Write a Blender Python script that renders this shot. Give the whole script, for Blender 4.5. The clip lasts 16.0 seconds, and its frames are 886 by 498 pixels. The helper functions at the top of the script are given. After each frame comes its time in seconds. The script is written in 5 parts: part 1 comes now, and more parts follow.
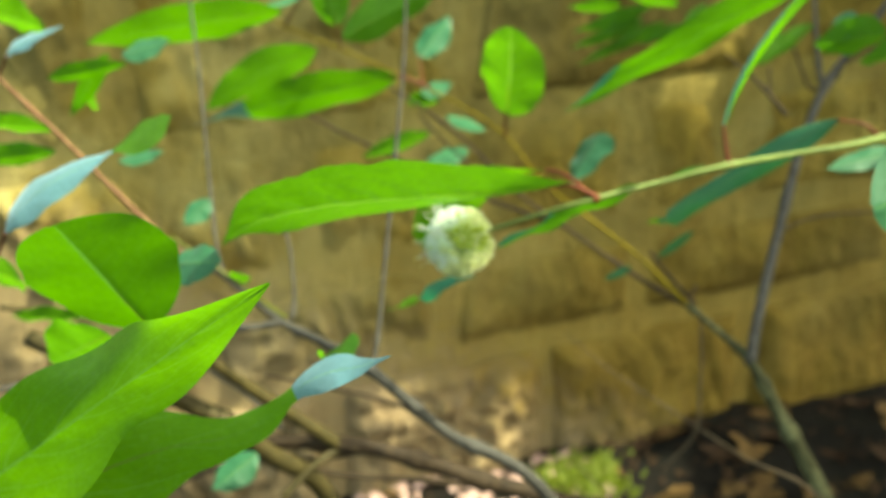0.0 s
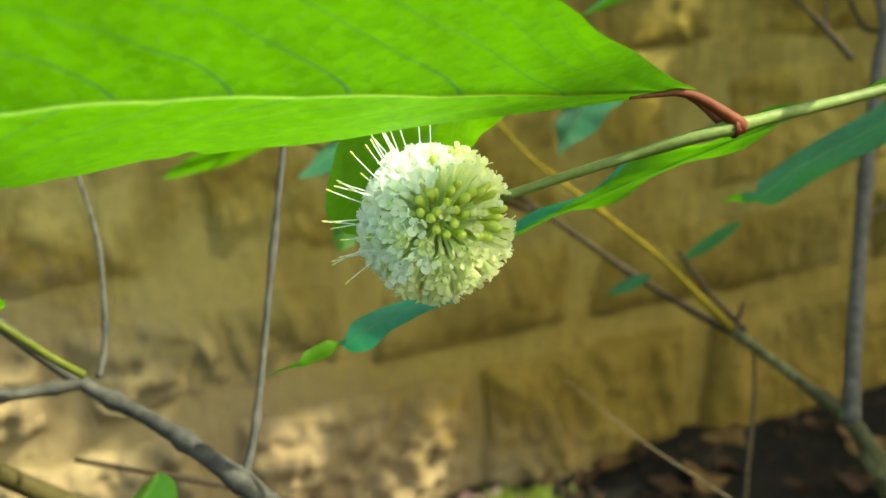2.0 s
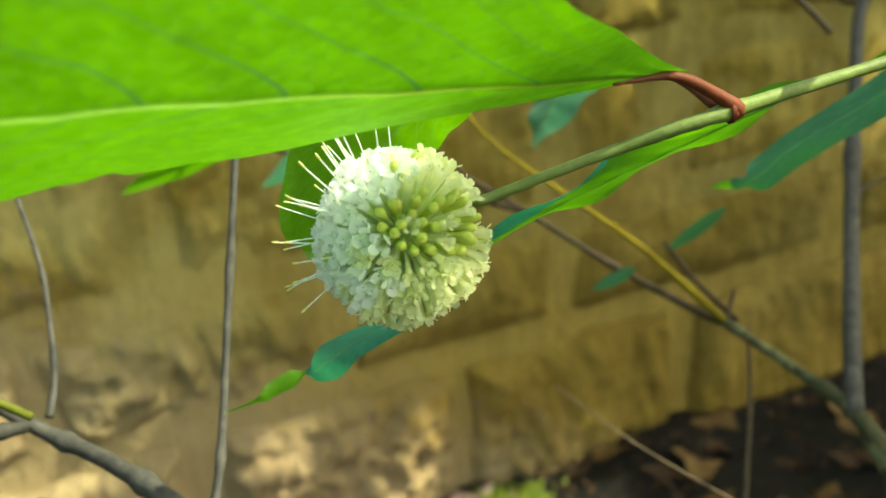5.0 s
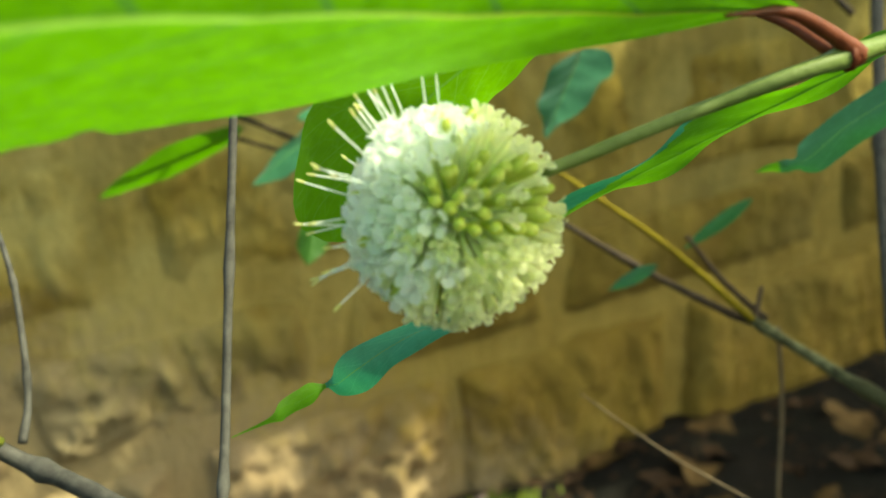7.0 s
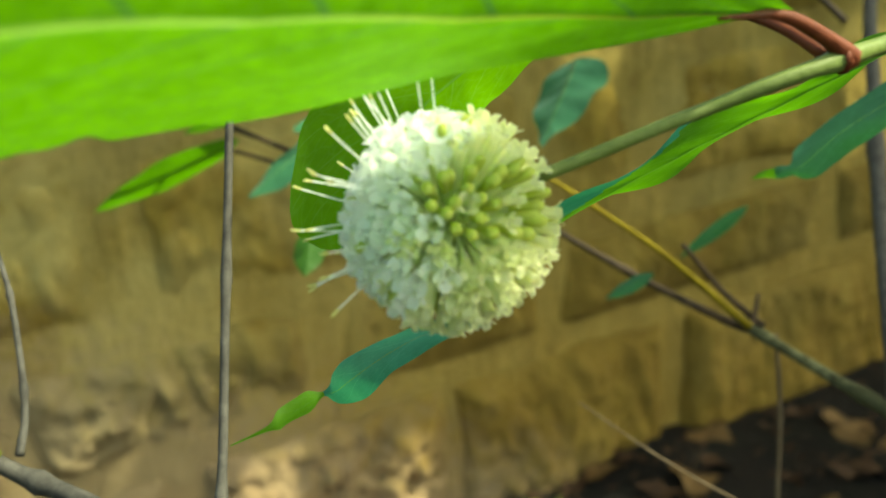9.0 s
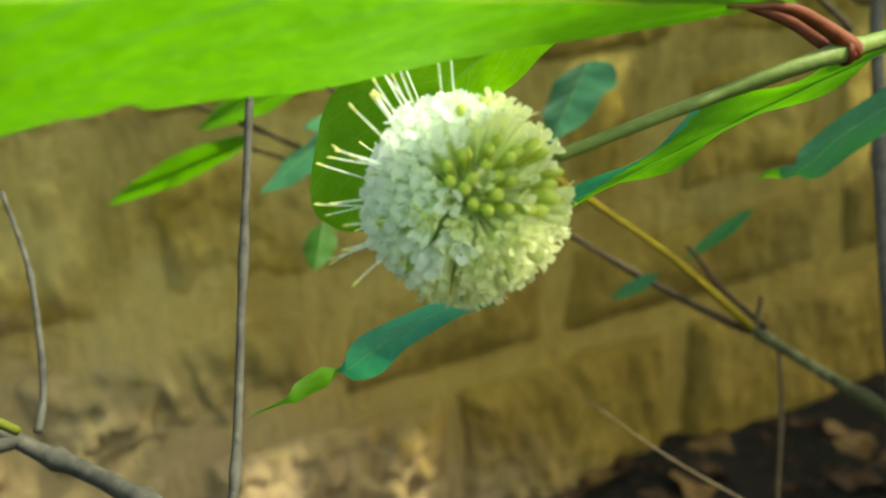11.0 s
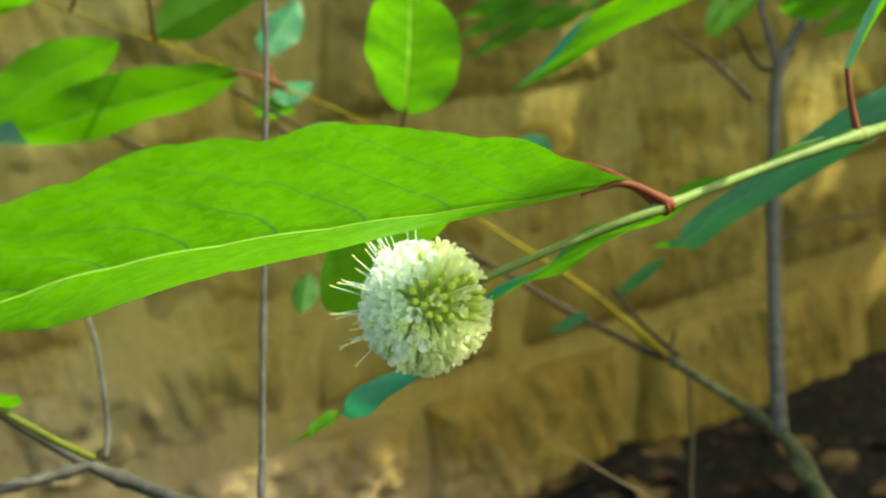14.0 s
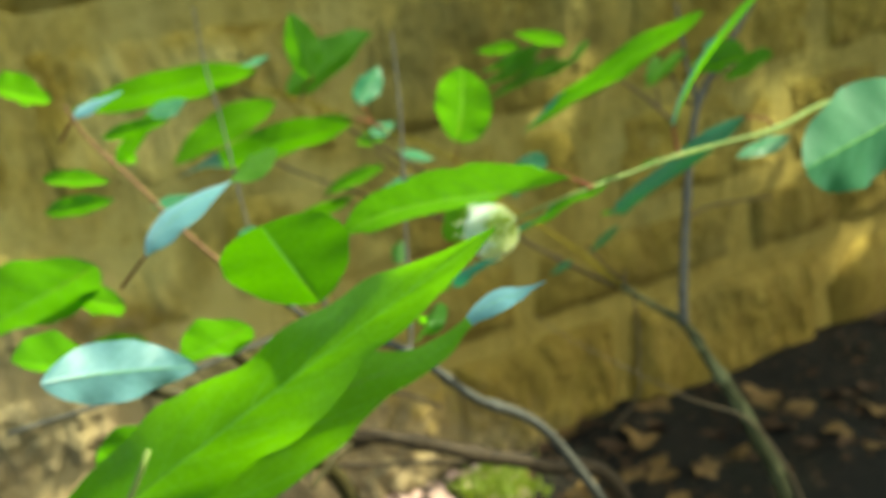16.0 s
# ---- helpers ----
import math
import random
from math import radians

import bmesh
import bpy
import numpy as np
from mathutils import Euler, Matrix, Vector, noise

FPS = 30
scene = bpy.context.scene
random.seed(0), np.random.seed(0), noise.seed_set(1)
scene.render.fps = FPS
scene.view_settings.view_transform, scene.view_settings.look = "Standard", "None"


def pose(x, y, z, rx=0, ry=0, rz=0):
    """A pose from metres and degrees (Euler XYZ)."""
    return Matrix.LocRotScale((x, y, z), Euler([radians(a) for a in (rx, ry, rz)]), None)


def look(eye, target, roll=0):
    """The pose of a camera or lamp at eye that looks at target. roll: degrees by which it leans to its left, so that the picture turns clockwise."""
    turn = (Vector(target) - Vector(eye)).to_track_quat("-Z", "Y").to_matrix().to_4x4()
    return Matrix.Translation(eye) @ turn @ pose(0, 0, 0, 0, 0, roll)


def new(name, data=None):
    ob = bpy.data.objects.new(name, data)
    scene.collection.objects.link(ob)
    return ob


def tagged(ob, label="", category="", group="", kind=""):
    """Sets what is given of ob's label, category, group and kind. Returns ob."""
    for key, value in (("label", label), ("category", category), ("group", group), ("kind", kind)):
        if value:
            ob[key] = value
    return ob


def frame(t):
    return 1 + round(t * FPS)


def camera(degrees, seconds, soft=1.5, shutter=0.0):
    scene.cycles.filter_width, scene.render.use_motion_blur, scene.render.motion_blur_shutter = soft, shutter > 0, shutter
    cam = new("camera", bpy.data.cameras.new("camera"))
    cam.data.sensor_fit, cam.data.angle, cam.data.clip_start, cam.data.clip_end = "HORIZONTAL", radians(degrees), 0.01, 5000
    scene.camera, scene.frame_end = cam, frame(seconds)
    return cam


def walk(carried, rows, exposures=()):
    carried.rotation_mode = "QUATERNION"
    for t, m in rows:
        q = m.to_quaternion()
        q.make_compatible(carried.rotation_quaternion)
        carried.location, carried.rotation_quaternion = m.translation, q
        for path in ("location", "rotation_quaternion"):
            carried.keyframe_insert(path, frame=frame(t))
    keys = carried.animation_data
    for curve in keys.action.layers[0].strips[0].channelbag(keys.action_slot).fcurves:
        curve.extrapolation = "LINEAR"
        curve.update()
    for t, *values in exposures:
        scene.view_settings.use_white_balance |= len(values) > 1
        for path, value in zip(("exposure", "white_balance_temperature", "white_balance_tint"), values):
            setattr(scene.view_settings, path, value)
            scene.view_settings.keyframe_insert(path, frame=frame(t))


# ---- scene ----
cam = camera(47.0, 16.0, soft=1.6)
cam.data.dof.use_dof = True
cam.data.dof.focus_distance = 0.17
cam.data.dof.aperture_fstop = 22.0

PATH = [
    (0, (0.0000, 0.0000, 0.8000), (-0.0000, 0.9397, 0.4580), -2.70),
    (0.5, (-0.0149, 0.1264, 0.7567), (0.0385, 1.0623, 0.4086), -0.78),
    (1, (-0.0044, 0.1794, 0.7396), (0.0702, 1.1140, 0.3919), -1.03),
    (1.5, (-0.0086, 0.2017, 0.7277), (0.0709, 1.1375, 0.3844), -0.98),
    (2, (-0.0088, 0.2150, 0.7191), (0.0846, 1.1515, 0.3809), -1.00),
    (2.5, (-0.0079, 0.2194, 0.7173), (0.0885, 1.1584, 0.3871), -1.13),
    (3, (-0.0099, 0.2205, 0.7179), (0.0893, 1.1565, 0.3801), -1.06),
    (3.5, (-0.0087, 0.2232, 0.7198), (0.0939, 1.1572, 0.3774), -1.96),
    (4, (-0.0106, 0.2300, 0.7157), (0.0993, 1.1634, 0.3741), -2.70),
    (4.5, (-0.0040, 0.2311, 0.7166), (0.1043, 1.1637, 0.3726), -3.47),
    (7, (-0.0119, 0.2641, 0.7021), (0.1211, 1.1962, 0.3650), -4.33),
    (7.5, (-0.0102, 0.2646, 0.7043), (0.1189, 1.1969, 0.3665), -4.88),
    (8, (-0.0092, 0.2625, 0.7003), (0.1262, 1.1951, 0.3657), -4.25),
    (8.5, (-0.0106, 0.2638, 0.7015), (0.1280, 1.1976, 0.3714), -4.79),
    (11, (-0.0149, 0.2574, 0.6993), (0.1199, 1.1958, 0.3811), -3.79),
    (11.5, (-0.0157, 0.2491, 0.7076), (0.1309, 1.1850, 0.3872), -3.66),
    (12, (-0.0146, 0.2416, 0.7224), (0.1431, 1.1768, 0.4054), -3.75),
    (12.5, (-0.0259, 0.2269, 0.7263), (0.1354, 1.1657, 0.4219), -3.40),
    (13, (-0.0261, 0.2208, 0.7292), (0.1377, 1.1583, 0.4221), -3.67),
    (13.5, (-0.0297, 0.2082, 0.7335), (0.1369, 1.1478, 0.4344), -3.56),
    (14, (-0.0242, 0.1893, 0.7399), (0.1466, 1.1242, 0.4288), -3.96),
    (14.5, (-0.0203, 0.1571, 0.7536), (0.1572, 1.0829, 0.4199), -3.73),
    (15, (-0.0381, 0.0950, 0.7656), (0.1471, 1.0184, 0.4295), -3.32),
    (15.5, (-0.0554, 0.0012, 0.7858), (0.1123, 0.9418, 0.4906), -5.42),
    (16, (-0.1035, -0.1017, 0.8153), (0.0594, 0.8368, 0.5107), -5.63),
]
walk(cam, [(t, look(eye, target, roll)) for t, eye, target, roll in PATH], exposures=[(0, 0.60, 8050, -11), (0.6, 0.70, 8050, -10), (2, 0.57, 8050, -12), (4.5, 0.52, 8050, -12), (7, 0.46, 8100, -12), (11, 0.45, 8050, -12), (14, 0.55, 7950, -15), (16, 0.60, 7600, -17)])

# ---- light ----
SUN = Vector((0.62, -0.16, 0.77)).normalized()
world = bpy.data.worlds.new("sky")
scene.world = world
world.use_nodes = True
wn = world.node_tree.nodes
sky = wn.new("ShaderNodeTexSky")
sky.sky_type = "NISHITA"
sky.sun_disc = False
sky.dust_density = 4.0
sky.ozone_density = 0.4
sky.sun_elevation = math.asin(SUN.z)
sky.sun_rotation = math.atan2(SUN.x, SUN.y)
wn["Background"].inputs["Strength"].default_value = 0.34
world.node_tree.links.new(sky.outputs["Color"], wn["Background"].inputs["Color"])
sun = new("sun", bpy.data.lights.new("sun", "SUN"))
sun.data.energy = 7.8
sun.data.angle = radians(0.4)
sun.data.color = (1.0, 0.96, 0.89)
sun.matrix_world = look(SUN * 10, (0, 0, 0))


# ---- materials ----
def mat(name):
    m = bpy.data.materials.new(name)
    m.use_nodes = True
    nt = m.node_tree
    return m, nt, nt.nodes["Principled BSDF"], nt.nodes["Material Output"]


def link(nt, a, b):
    nt.links.new(a, b)


def noise_tex(nt, scale, detail=5.0, rough=0.6, space="Object", stretch=None):
    co = nt.nodes.new("ShaderNodeTexCoord")
    n = nt.nodes.new("ShaderNodeTexNoise")
    n.inputs["Scale"].default_value = scale
    n.inputs["Detail"].default_value = detail
    n.inputs["Roughness"].default_value = rough
    if stretch:
        mp = nt.nodes.new("ShaderNodeMapping")
        mp.inputs["Scale"].default_value = stretch
        link(nt, co.outputs[space], mp.inputs["Vector"])
        link(nt, mp.outputs["Vector"], n.inputs["Vector"])
    else:
        link(nt, co.outputs[space], n.inputs["Vector"])
    return n


def ramp(nt, fac, stops):
    r = nt.nodes.new("ShaderNodeValToRGB")
    e = r.color_ramp.elements
    while len(e) < len(stops):
        e.new(0.5)
    for k, (p, c) in enumerate(stops):
        e[k].position, e[k].color = p, (*c, 1)
    link(nt, fac, r.inputs["Fac"])
    return r


def mix(nt, fac, a, b, kind="MIX"):
    n = nt.nodes.new("ShaderNodeMix")
    n.data_type, n.blend_type = "RGBA", kind
    for value, key in ((fac, 0), (a, 6), (b, 7)):
        if isinstance(value, (int, float)):
            n.inputs[key].default_value = value
        elif isinstance(value, tuple):
            n.inputs[key].default_value = (*value, 1)
        else:
            link(nt, value, n.inputs[key])
    return n.outputs[2]


def bump(nt, height, strength, dist, bsdf, normal=None):
    b = nt.nodes.new("ShaderNodeBump")
    b.inputs["Strength"].default_value = strength
    b.inputs["Distance"].default_value = dist
    link(nt, height, b.inputs["Height"])
    if normal:
        link(nt, normal, b.inputs["Normal"])
    link(nt, b.outputs["Normal"], bsdf.inputs["Normal"])
    return b.outputs["Normal"]


def calc(nt, op, a, b=None, c=None):
    n = nt.nodes.new("ShaderNodeMath")
    n.operation = op
    for k, value in enumerate((a, b, c)):
        if value is None:
            continue
        if isinstance(value, (int, float)):
            n.inputs[k].default_value = value
        else:
            link(nt, value, n.inputs[k])
    return n.outputs[0]


def leaf_mat(name, dark, light, glow, through_part=0.5, rough=0.38, vein=0.55, dusky=False):
    """Leaf: the uv map holds the phase of the side veins (whole numbers lie on a vein) and the share of the half width."""
    m, nt, bs, out = mat(name)
    big = noise_tex(nt, 45, 4)
    mottle = noise_tex(nt, 420, 4, 0.7)
    uv = nt.nodes.new("ShaderNodeUVMap")
    sep = nt.nodes.new("ShaderNodeSeparateXYZ")
    link(nt, uv.outputs["UV"], sep.inputs[0])
    wob = calc(nt, "MULTIPLY_ADD", big.outputs["Fac"], 0.12, -0.06)
    ph = calc(nt, "ADD", sep.outputs["X"], wob)
    near_vein = calc(nt, "PINGPONG", ph, 0.5)
    wide = calc(nt, "MULTIPLY_ADD", sep.outputs["Y"], -0.022, 0.040)
    line = nt.nodes.new("ShaderNodeMapRange")
    line.interpolation_type = "SMOOTHSTEP"
    line.inputs["From Min"].default_value = 0.0
    link(nt, near_vein, line.inputs["Value"])
    link(nt, wide, line.inputs["From Max"])
    line.inputs["To Min"].default_value, line.inputs["To Max"].default_value = 1.0, 0.0
    cell = nt.nodes.new("ShaderNodeTexVoronoi")
    cell.feature = "DISTANCE_TO_EDGE"
    cell.inputs["Scale"].default_value = 1.0
    mp = nt.nodes.new("ShaderNodeMapping")
    mp.inputs["Scale"].default_value = (560, 560, 560) if dusky else (2.6, 7.0, 1.0)
    whole = nt.nodes.new("ShaderNodeTexCoord")
    link(nt, whole.outputs["Object"] if dusky else uv.outputs["UV"], mp.inputs["Vector"])
    link(nt, mp.outputs["Vector"], cell.inputs["Vector"])
    net = nt.nodes.new("ShaderNodeMapRange")
    net.interpolation_type = "SMOOTHSTEP"
    net.inputs["From Max"].default_value = 0.07
    net.inputs["To Min"].default_value, net.inputs["To Max"].default_value = 0.34, 0.0
    link(nt, cell.outputs["Distance"], net.inputs["Value"])
    side_vein = calc(nt, "MULTIPLY", line.outputs["Result"], vein)
    veins_all = calc(nt, "MAXIMUM", line.outputs["Result"], net.outputs["Result"])
    veins_all = calc(nt, "MULTIPLY", veins_all, vein)
    rib = nt.nodes.new("ShaderNodeMapRange")
    rib.interpolation_type = "SMOOTHSTEP"
    rib.inputs["From Min"].default_value, rib.inputs["From Max"].default_value = 0.008, 0.024
    rib.inputs["To Min"].default_value, rib.inputs["To Max"].default_value = 1.0, 0.0
    link(nt, sep.outputs["Y"], rib.inputs["Value"])
    rib_col = ramp(nt, calc(nt, "MULTIPLY", sep.outputs["X"], 0.16), [(0.0, (0.20, 0.11, 0.03)), (0.22, (0.24, 0.30, 0.03)), (0.5, (0.28, 0.50, 0.08))] if dusky else [(0.0, (0.20, 0.11, 0.03)), (0.22, (0.16, 0.24, 0.04)), (0.5, (0.15, 0.36, 0.06))])
    c = ramp(nt, big.outputs["Fac"], [(0.3, dark), (0.7, light)])
    pale = tuple(min(0.6, x * 1.15) if dusky else min(0.6, x * 1.6 + 0.06) for x in light)
    col = mix(nt, veins_all, c.outputs["Color"], pale)
    col = mix(nt, rib.outputs["Result"], col, rib_col.outputs["Color"])
    grain = ramp(nt, mottle.outputs["Fac"], [(0.3, (0.84, 0.86, 0.8)), (0.7, (1.1, 1.08, 1.1))])
    col = mix(nt, 0.8, col, grain.outputs["Color"], "MULTIPLY")
    info = nt.nodes.new("ShaderNodeObjectInfo")
    hsv = nt.nodes.new("ShaderNodeHueSaturation")
    v = nt.nodes.new("ShaderNodeMapRange")
    v.inputs["To Min"].default_value, v.inputs["To Max"].default_value = 0.85, 1.15
    link(nt, info.outputs["Random"], v.inputs["Value"])
    link(nt, v.outputs["Result"], hsv.inputs["Value"])
    link(nt, col, hsv.inputs["Color"])
    link(nt, hsv.outputs["Color"], bs.inputs["Base Color"])
    bs.inputs["Roughness"].default_value = rough
    bs.inputs["Specular IOR Level"].default_value = 0.5
    relief = calc(nt, "MULTIPLY_ADD", mottle.outputs["Fac"], 0.25, veins_all)
    nrm = bump(nt, relief, 0.22, 0.0005, bs)
    tr = nt.nodes.new("ShaderNodeBsdfTranslucent")
    g = ramp(nt, big.outputs["Fac"], [(0.25, tuple(x * 0.84 for x in glow)), (0.75, tuple(x * 1.06 for x in glow))])
    gl = mix(nt, veins_all, g.outputs["Color"], (glow[0] * 0.95, glow[1] * 0.86, glow[1] * 0.14))
    if dusky:
        gl = mix(nt, side_vein, gl, (glow[0] * 0.42, glow[1] * 0.46, glow[1] * 0.10))
        blister = nt.nodes.new("ShaderNodeTexVoronoi")
        blister.inputs["Scale"].default_value = 1.0
        link(nt, mp.outputs["Vector"], blister.inputs["Vector"])
        tone = ramp(nt, blister.outputs["Color"], [(0.2, (0.86, 0.88, 0.9)), (0.8, (1.16, 1.12, 1.3))])
        gl = mix(nt, 0.9, gl, tone.outputs["Color"], "MULTIPLY")
    gl = mix(nt, rib.outputs["Result"], gl, rib_col.outputs["Color"])
    gl = mix(nt, 0.8, gl, grain.outputs["Color"], "MULTIPLY")
    link(nt, gl, tr.inputs["Color"])
    mx = nt.nodes.new("ShaderNodeMixShader")
    mx.inputs[0].default_value = through_part
    link(nt, bs.outputs[0], mx.inputs[1])
    link(nt, tr.outputs[0], mx.inputs[2])
    link(nt, mx.outputs[0], out.inputs["Surface"])
    return m


def bark_mat(name, dark, light, scale=180, rough=0.75, spots=None):
    m, nt, bs, out = mat(name)
    n = noise_tex(nt, scale, 6, 0.65)
    n2 = noise_tex(nt, scale * 0.12, 3)
    c = ramp(nt, n.outputs["Fac"], [(0.32, dark), (0.68, light)])
    c2 = ramp(nt, n2.outputs["Fac"], [(0.3, (0.7, 0.7, 0.7)), (0.7, (1.1, 1.1, 1.1))])
    col = mix(nt, 0.8, c.outputs["Color"], c2.outputs["Color"], "MULTIPLY")
    if spots:
        n3 = noise_tex(nt, scale * 0.35, 4, 0.7)
        f = ramp(nt, n3.outputs["Fac"], [(0.52, (0, 0, 0)), (0.62, (1, 1, 1))])
        col = mix(nt, f.outputs["Color"], col, spots)
    link(nt, col, bs.inputs["Base Color"])
    bs.inputs["Roughness"].default_value = rough
    bs.inputs["Specular IOR Level"].default_value = 0.22
    bump(nt, n.outputs["Fac"], 0.5, 0.0008, bs)
    return m


def soft_mat(name, a, b, scale, glow=None, part_through=0.3, rough=0.6):
    """Flower flesh: fine two-tone noise with some light passing through."""
    m, nt, bs, out = mat(name)
    n = noise_tex(nt, scale, 3)
    c = ramp(nt, n.outputs["Fac"], [(0.3, a), (0.7, b)])
    link(nt, c.outputs["Color"], bs.inputs["Base Color"])
    bs.inputs["Roughness"].default_value = rough
    bs.inputs["Subsurface Weight"].default_value = 0.35
    bs.inputs["Subsurface Scale"].default_value = 0.0015
    bs.inputs["Subsurface Radius"].default_value = (1.0, 0.9, 0.6)
    tr = nt.nodes.new("ShaderNodeBsdfTranslucent")
    tr.inputs["Color"].default_value = (*(glow or b), 1)
    mx = nt.nodes.new("ShaderNodeMixShader")
    mx.inputs[0].default_value = part_through
    link(nt, bs.outputs[0], mx.inputs[1])
    link(nt, tr.outputs[0], mx.inputs[2])
    link(nt, mx.outputs[0], out.inputs["Surface"])
    return m


def stone_mat(name, stops, scale, rust=None, mossy=(0.16, 0.14, 0.05), left_pale=(0.36, 0.310, 0.115)):
    m, nt, bs, out = mat(name)
    n = noise_tex(nt, scale, 8, 0.62)
    n2 = noise_tex(nt, scale * 6, 6, 0.7)
    n3 = noise_tex(nt, scale * 0.45, 3, 0.5)
    n4 = noise_tex(nt, 260, 4, 0.8)
    streak = noise_tex(nt, 1.0, 5, 0.6, "Object", (60, 60, 14))
    c = ramp(nt, calc(nt, "MULTIPLY_ADD", streak.outputs["Fac"], 0.35, calc(nt, "MULTIPLY_ADD", n.outputs["Fac"], 1.25, -0.30)), stops)
    s = ramp(nt, n2.outputs["Fac"], [(0.3, (0.68, 0.66, 0.61)), (0.55, (1, 1, 1)), (0.8, (1.2, 1.16, 1.08))])
    col = mix(nt, 0.75, c.outputs["Color"], s.outputs["Color"], "MULTIPLY")
    runs = noise_tex(nt, 1.0, 4, 0.55, "Object", (36, 36, 7))
    r2 = ramp(nt, runs.outputs["Fac"], [(0.36, (0.80, 0.79, 0.77)), (0.52, (1, 1, 1)), (0.66, (1.22, 1.21, 1.20))])
    col = mix(nt, 0.8, col, r2.outputs["Color"], "MULTIPLY")
    place = nt.nodes.new("ShaderNodeTexCoord")
    where = nt.nodes.new("ShaderNodeSeparateXYZ")
    link(nt, place.outputs["Object"], where.inputs[0])
    # paler blotches that grow towards the left end
    end = nt.nodes.new("ShaderNodeMapRange")
    end.interpolation_type = "SMOOTHSTEP"
    end.inputs["From Min"].default_value, end.inputs["From Max"].default_value = 0.30, -0.25
    link(nt, calc(nt, "MULTIPLY_ADD", n3.outputs["Fac"], 0.5, calc(nt, "ADD", where.outputs["X"], -0.25)), end.inputs["Value"])
    pale_blotch = ramp(nt, noise_tex(nt, 6.5, 5, 0.6).outputs["Fac"], [(0.40, (0, 0, 0)), (0.58, (0.75, 0.75, 0.75))])
    if left_pale:
        col = mix(nt, calc(nt, "MULTIPLY", end.outputs["Result"], pale_blotch.outputs["Color"]), col, left_pale)
    moss = ramp(nt, n3.outputs["Fac"], [(0.5, (0, 0, 0)), (0.72, (0.55, 0.55, 0.55))])
    col = mix(nt, moss.outputs["Color"], col, mossy)
    if rust:
        co = nt.nodes.new("ShaderNodeTexCoord")
        sp = nt.nodes.new("ShaderNodeSeparateXYZ")
        link(nt, co.outputs["Object"], sp.inputs[0])
        low = nt.nodes.new("ShaderNodeMapRange")
        low.inputs["From Min"].default_value, low.inputs["From Max"].default_value = 0.45, 0.05
        low.inputs["To Max"].default_value = 0.75
        link(nt, calc(nt, "MULTIPLY_ADD", n3.outputs["Fac"], 0.4, calc(nt, "ADD", sp.outputs["Z"], -0.2)), low.inputs["Value"])
        # pale left foot: the sun patch's brightness put into the stone colour
        sun_pale = nt.nodes.new("ShaderNodeMapRange")
        sun_pale.interpolation_type = "SMOOTHSTEP"
        sun_pale.inputs["From Min"].default_value, sun_pale.inputs["From Max"].default_value = 0.22, 0.02
        sun_pale.inputs["To Max"].default_value = 0.60
        at_z = calc(nt, "MULTIPLY_ADD", n2.outputs["Fac"], 0.3, calc(nt, "ADD", sp.outputs["Z"], -0.15))
        link(nt, calc(nt, "MULTIPLY_ADD", sp.outputs["X"], 0.6, at_z), sun_pale.inputs["Value"])
        col = mix(nt, low.outputs["Result"], col, mix(nt, 0.75, col, rust, "MIX"))
        col = mix(nt, sun_pale.outputs["Result"], col, mix(nt, 0.8, col, (0.27, 0.205, 0.150), "MIX"))
    info = nt.nodes.new("ShaderNodeObjectInfo")
    v = nt.nodes.new("ShaderNodeMapRange")
    v.inputs["To Min"].default_value, v.inputs["To Max"].default_value = 0.86, 1.1
    link(nt, info.outputs["Random"], v.inputs["Value"])
    hsv = nt.nodes.new("ShaderNodeHueSaturation")
    link(nt, v.outputs["Result"], hsv.inputs["Value"])
    link(nt, col, hsv.inputs["Color"])
    link(nt, hsv.outputs["Color"], bs.inputs["Base Color"])
    bs.inputs["Roughness"].default_value = 0.9
    bs.inputs["Specular IOR Level"].default_value = 0.2
    hgt = calc(nt, "MULTIPLY_ADD", streak.outputs["Fac"], 0.8, n2.outputs["Fac"])
    a = bump(nt, hgt, 0.9, 0.010, bs)
    bump(nt, n4.outputs["Fac"], 0.4, 0.001, bs, a)
    return m


LEAF = leaf_mat("leaf_green", (0.040, 0.125, 0.007), (0.058, 0.17, 0.011), (0.140, 0.420, 0.008), 0.58, 0.5)
# darker upper leaf faces, with some blue sky light in the colour
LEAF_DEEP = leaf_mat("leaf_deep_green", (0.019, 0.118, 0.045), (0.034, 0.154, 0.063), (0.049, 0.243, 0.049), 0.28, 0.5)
# blue copy of the leaf: reflected sky put into its base colour
LEAF_SKY_SHEEN = leaf_mat("leaf_sky_sheen", (0.074, 0.180, 0.205), (0.107, 0.238, 0.271), (0.082, 0.295, 0.098), 0.2, 0.42)
# blue-tinted sheen stands in for sky mirrored on upper leaf faces
for sheen_leaf, amount in ((LEAF_DEEP, 0.15), (LEAF_SKY_SHEEN, 0.8)):
    wb = sheen_leaf.node_tree.nodes["Principled BSDF"]
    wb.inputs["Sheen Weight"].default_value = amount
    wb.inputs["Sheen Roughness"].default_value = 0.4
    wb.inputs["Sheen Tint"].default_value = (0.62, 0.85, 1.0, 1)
# slightly darker copy of LEAF, shade put into its colour
LEAF_SHADED = leaf_mat("leaf_shaded_green", (0.035, 0.12, 0.012), (0.05, 0.16, 0.016), (0.140, 0.408, 0.010), 0.54, 0.5)
LEAF_BROAD = leaf_mat("leaf_broad_green", (0.040, 0.125, 0.007), (0.058, 0.17, 0.011), (0.113, 0.330, 0.007), 0.58, 0.5, 0.85, True)
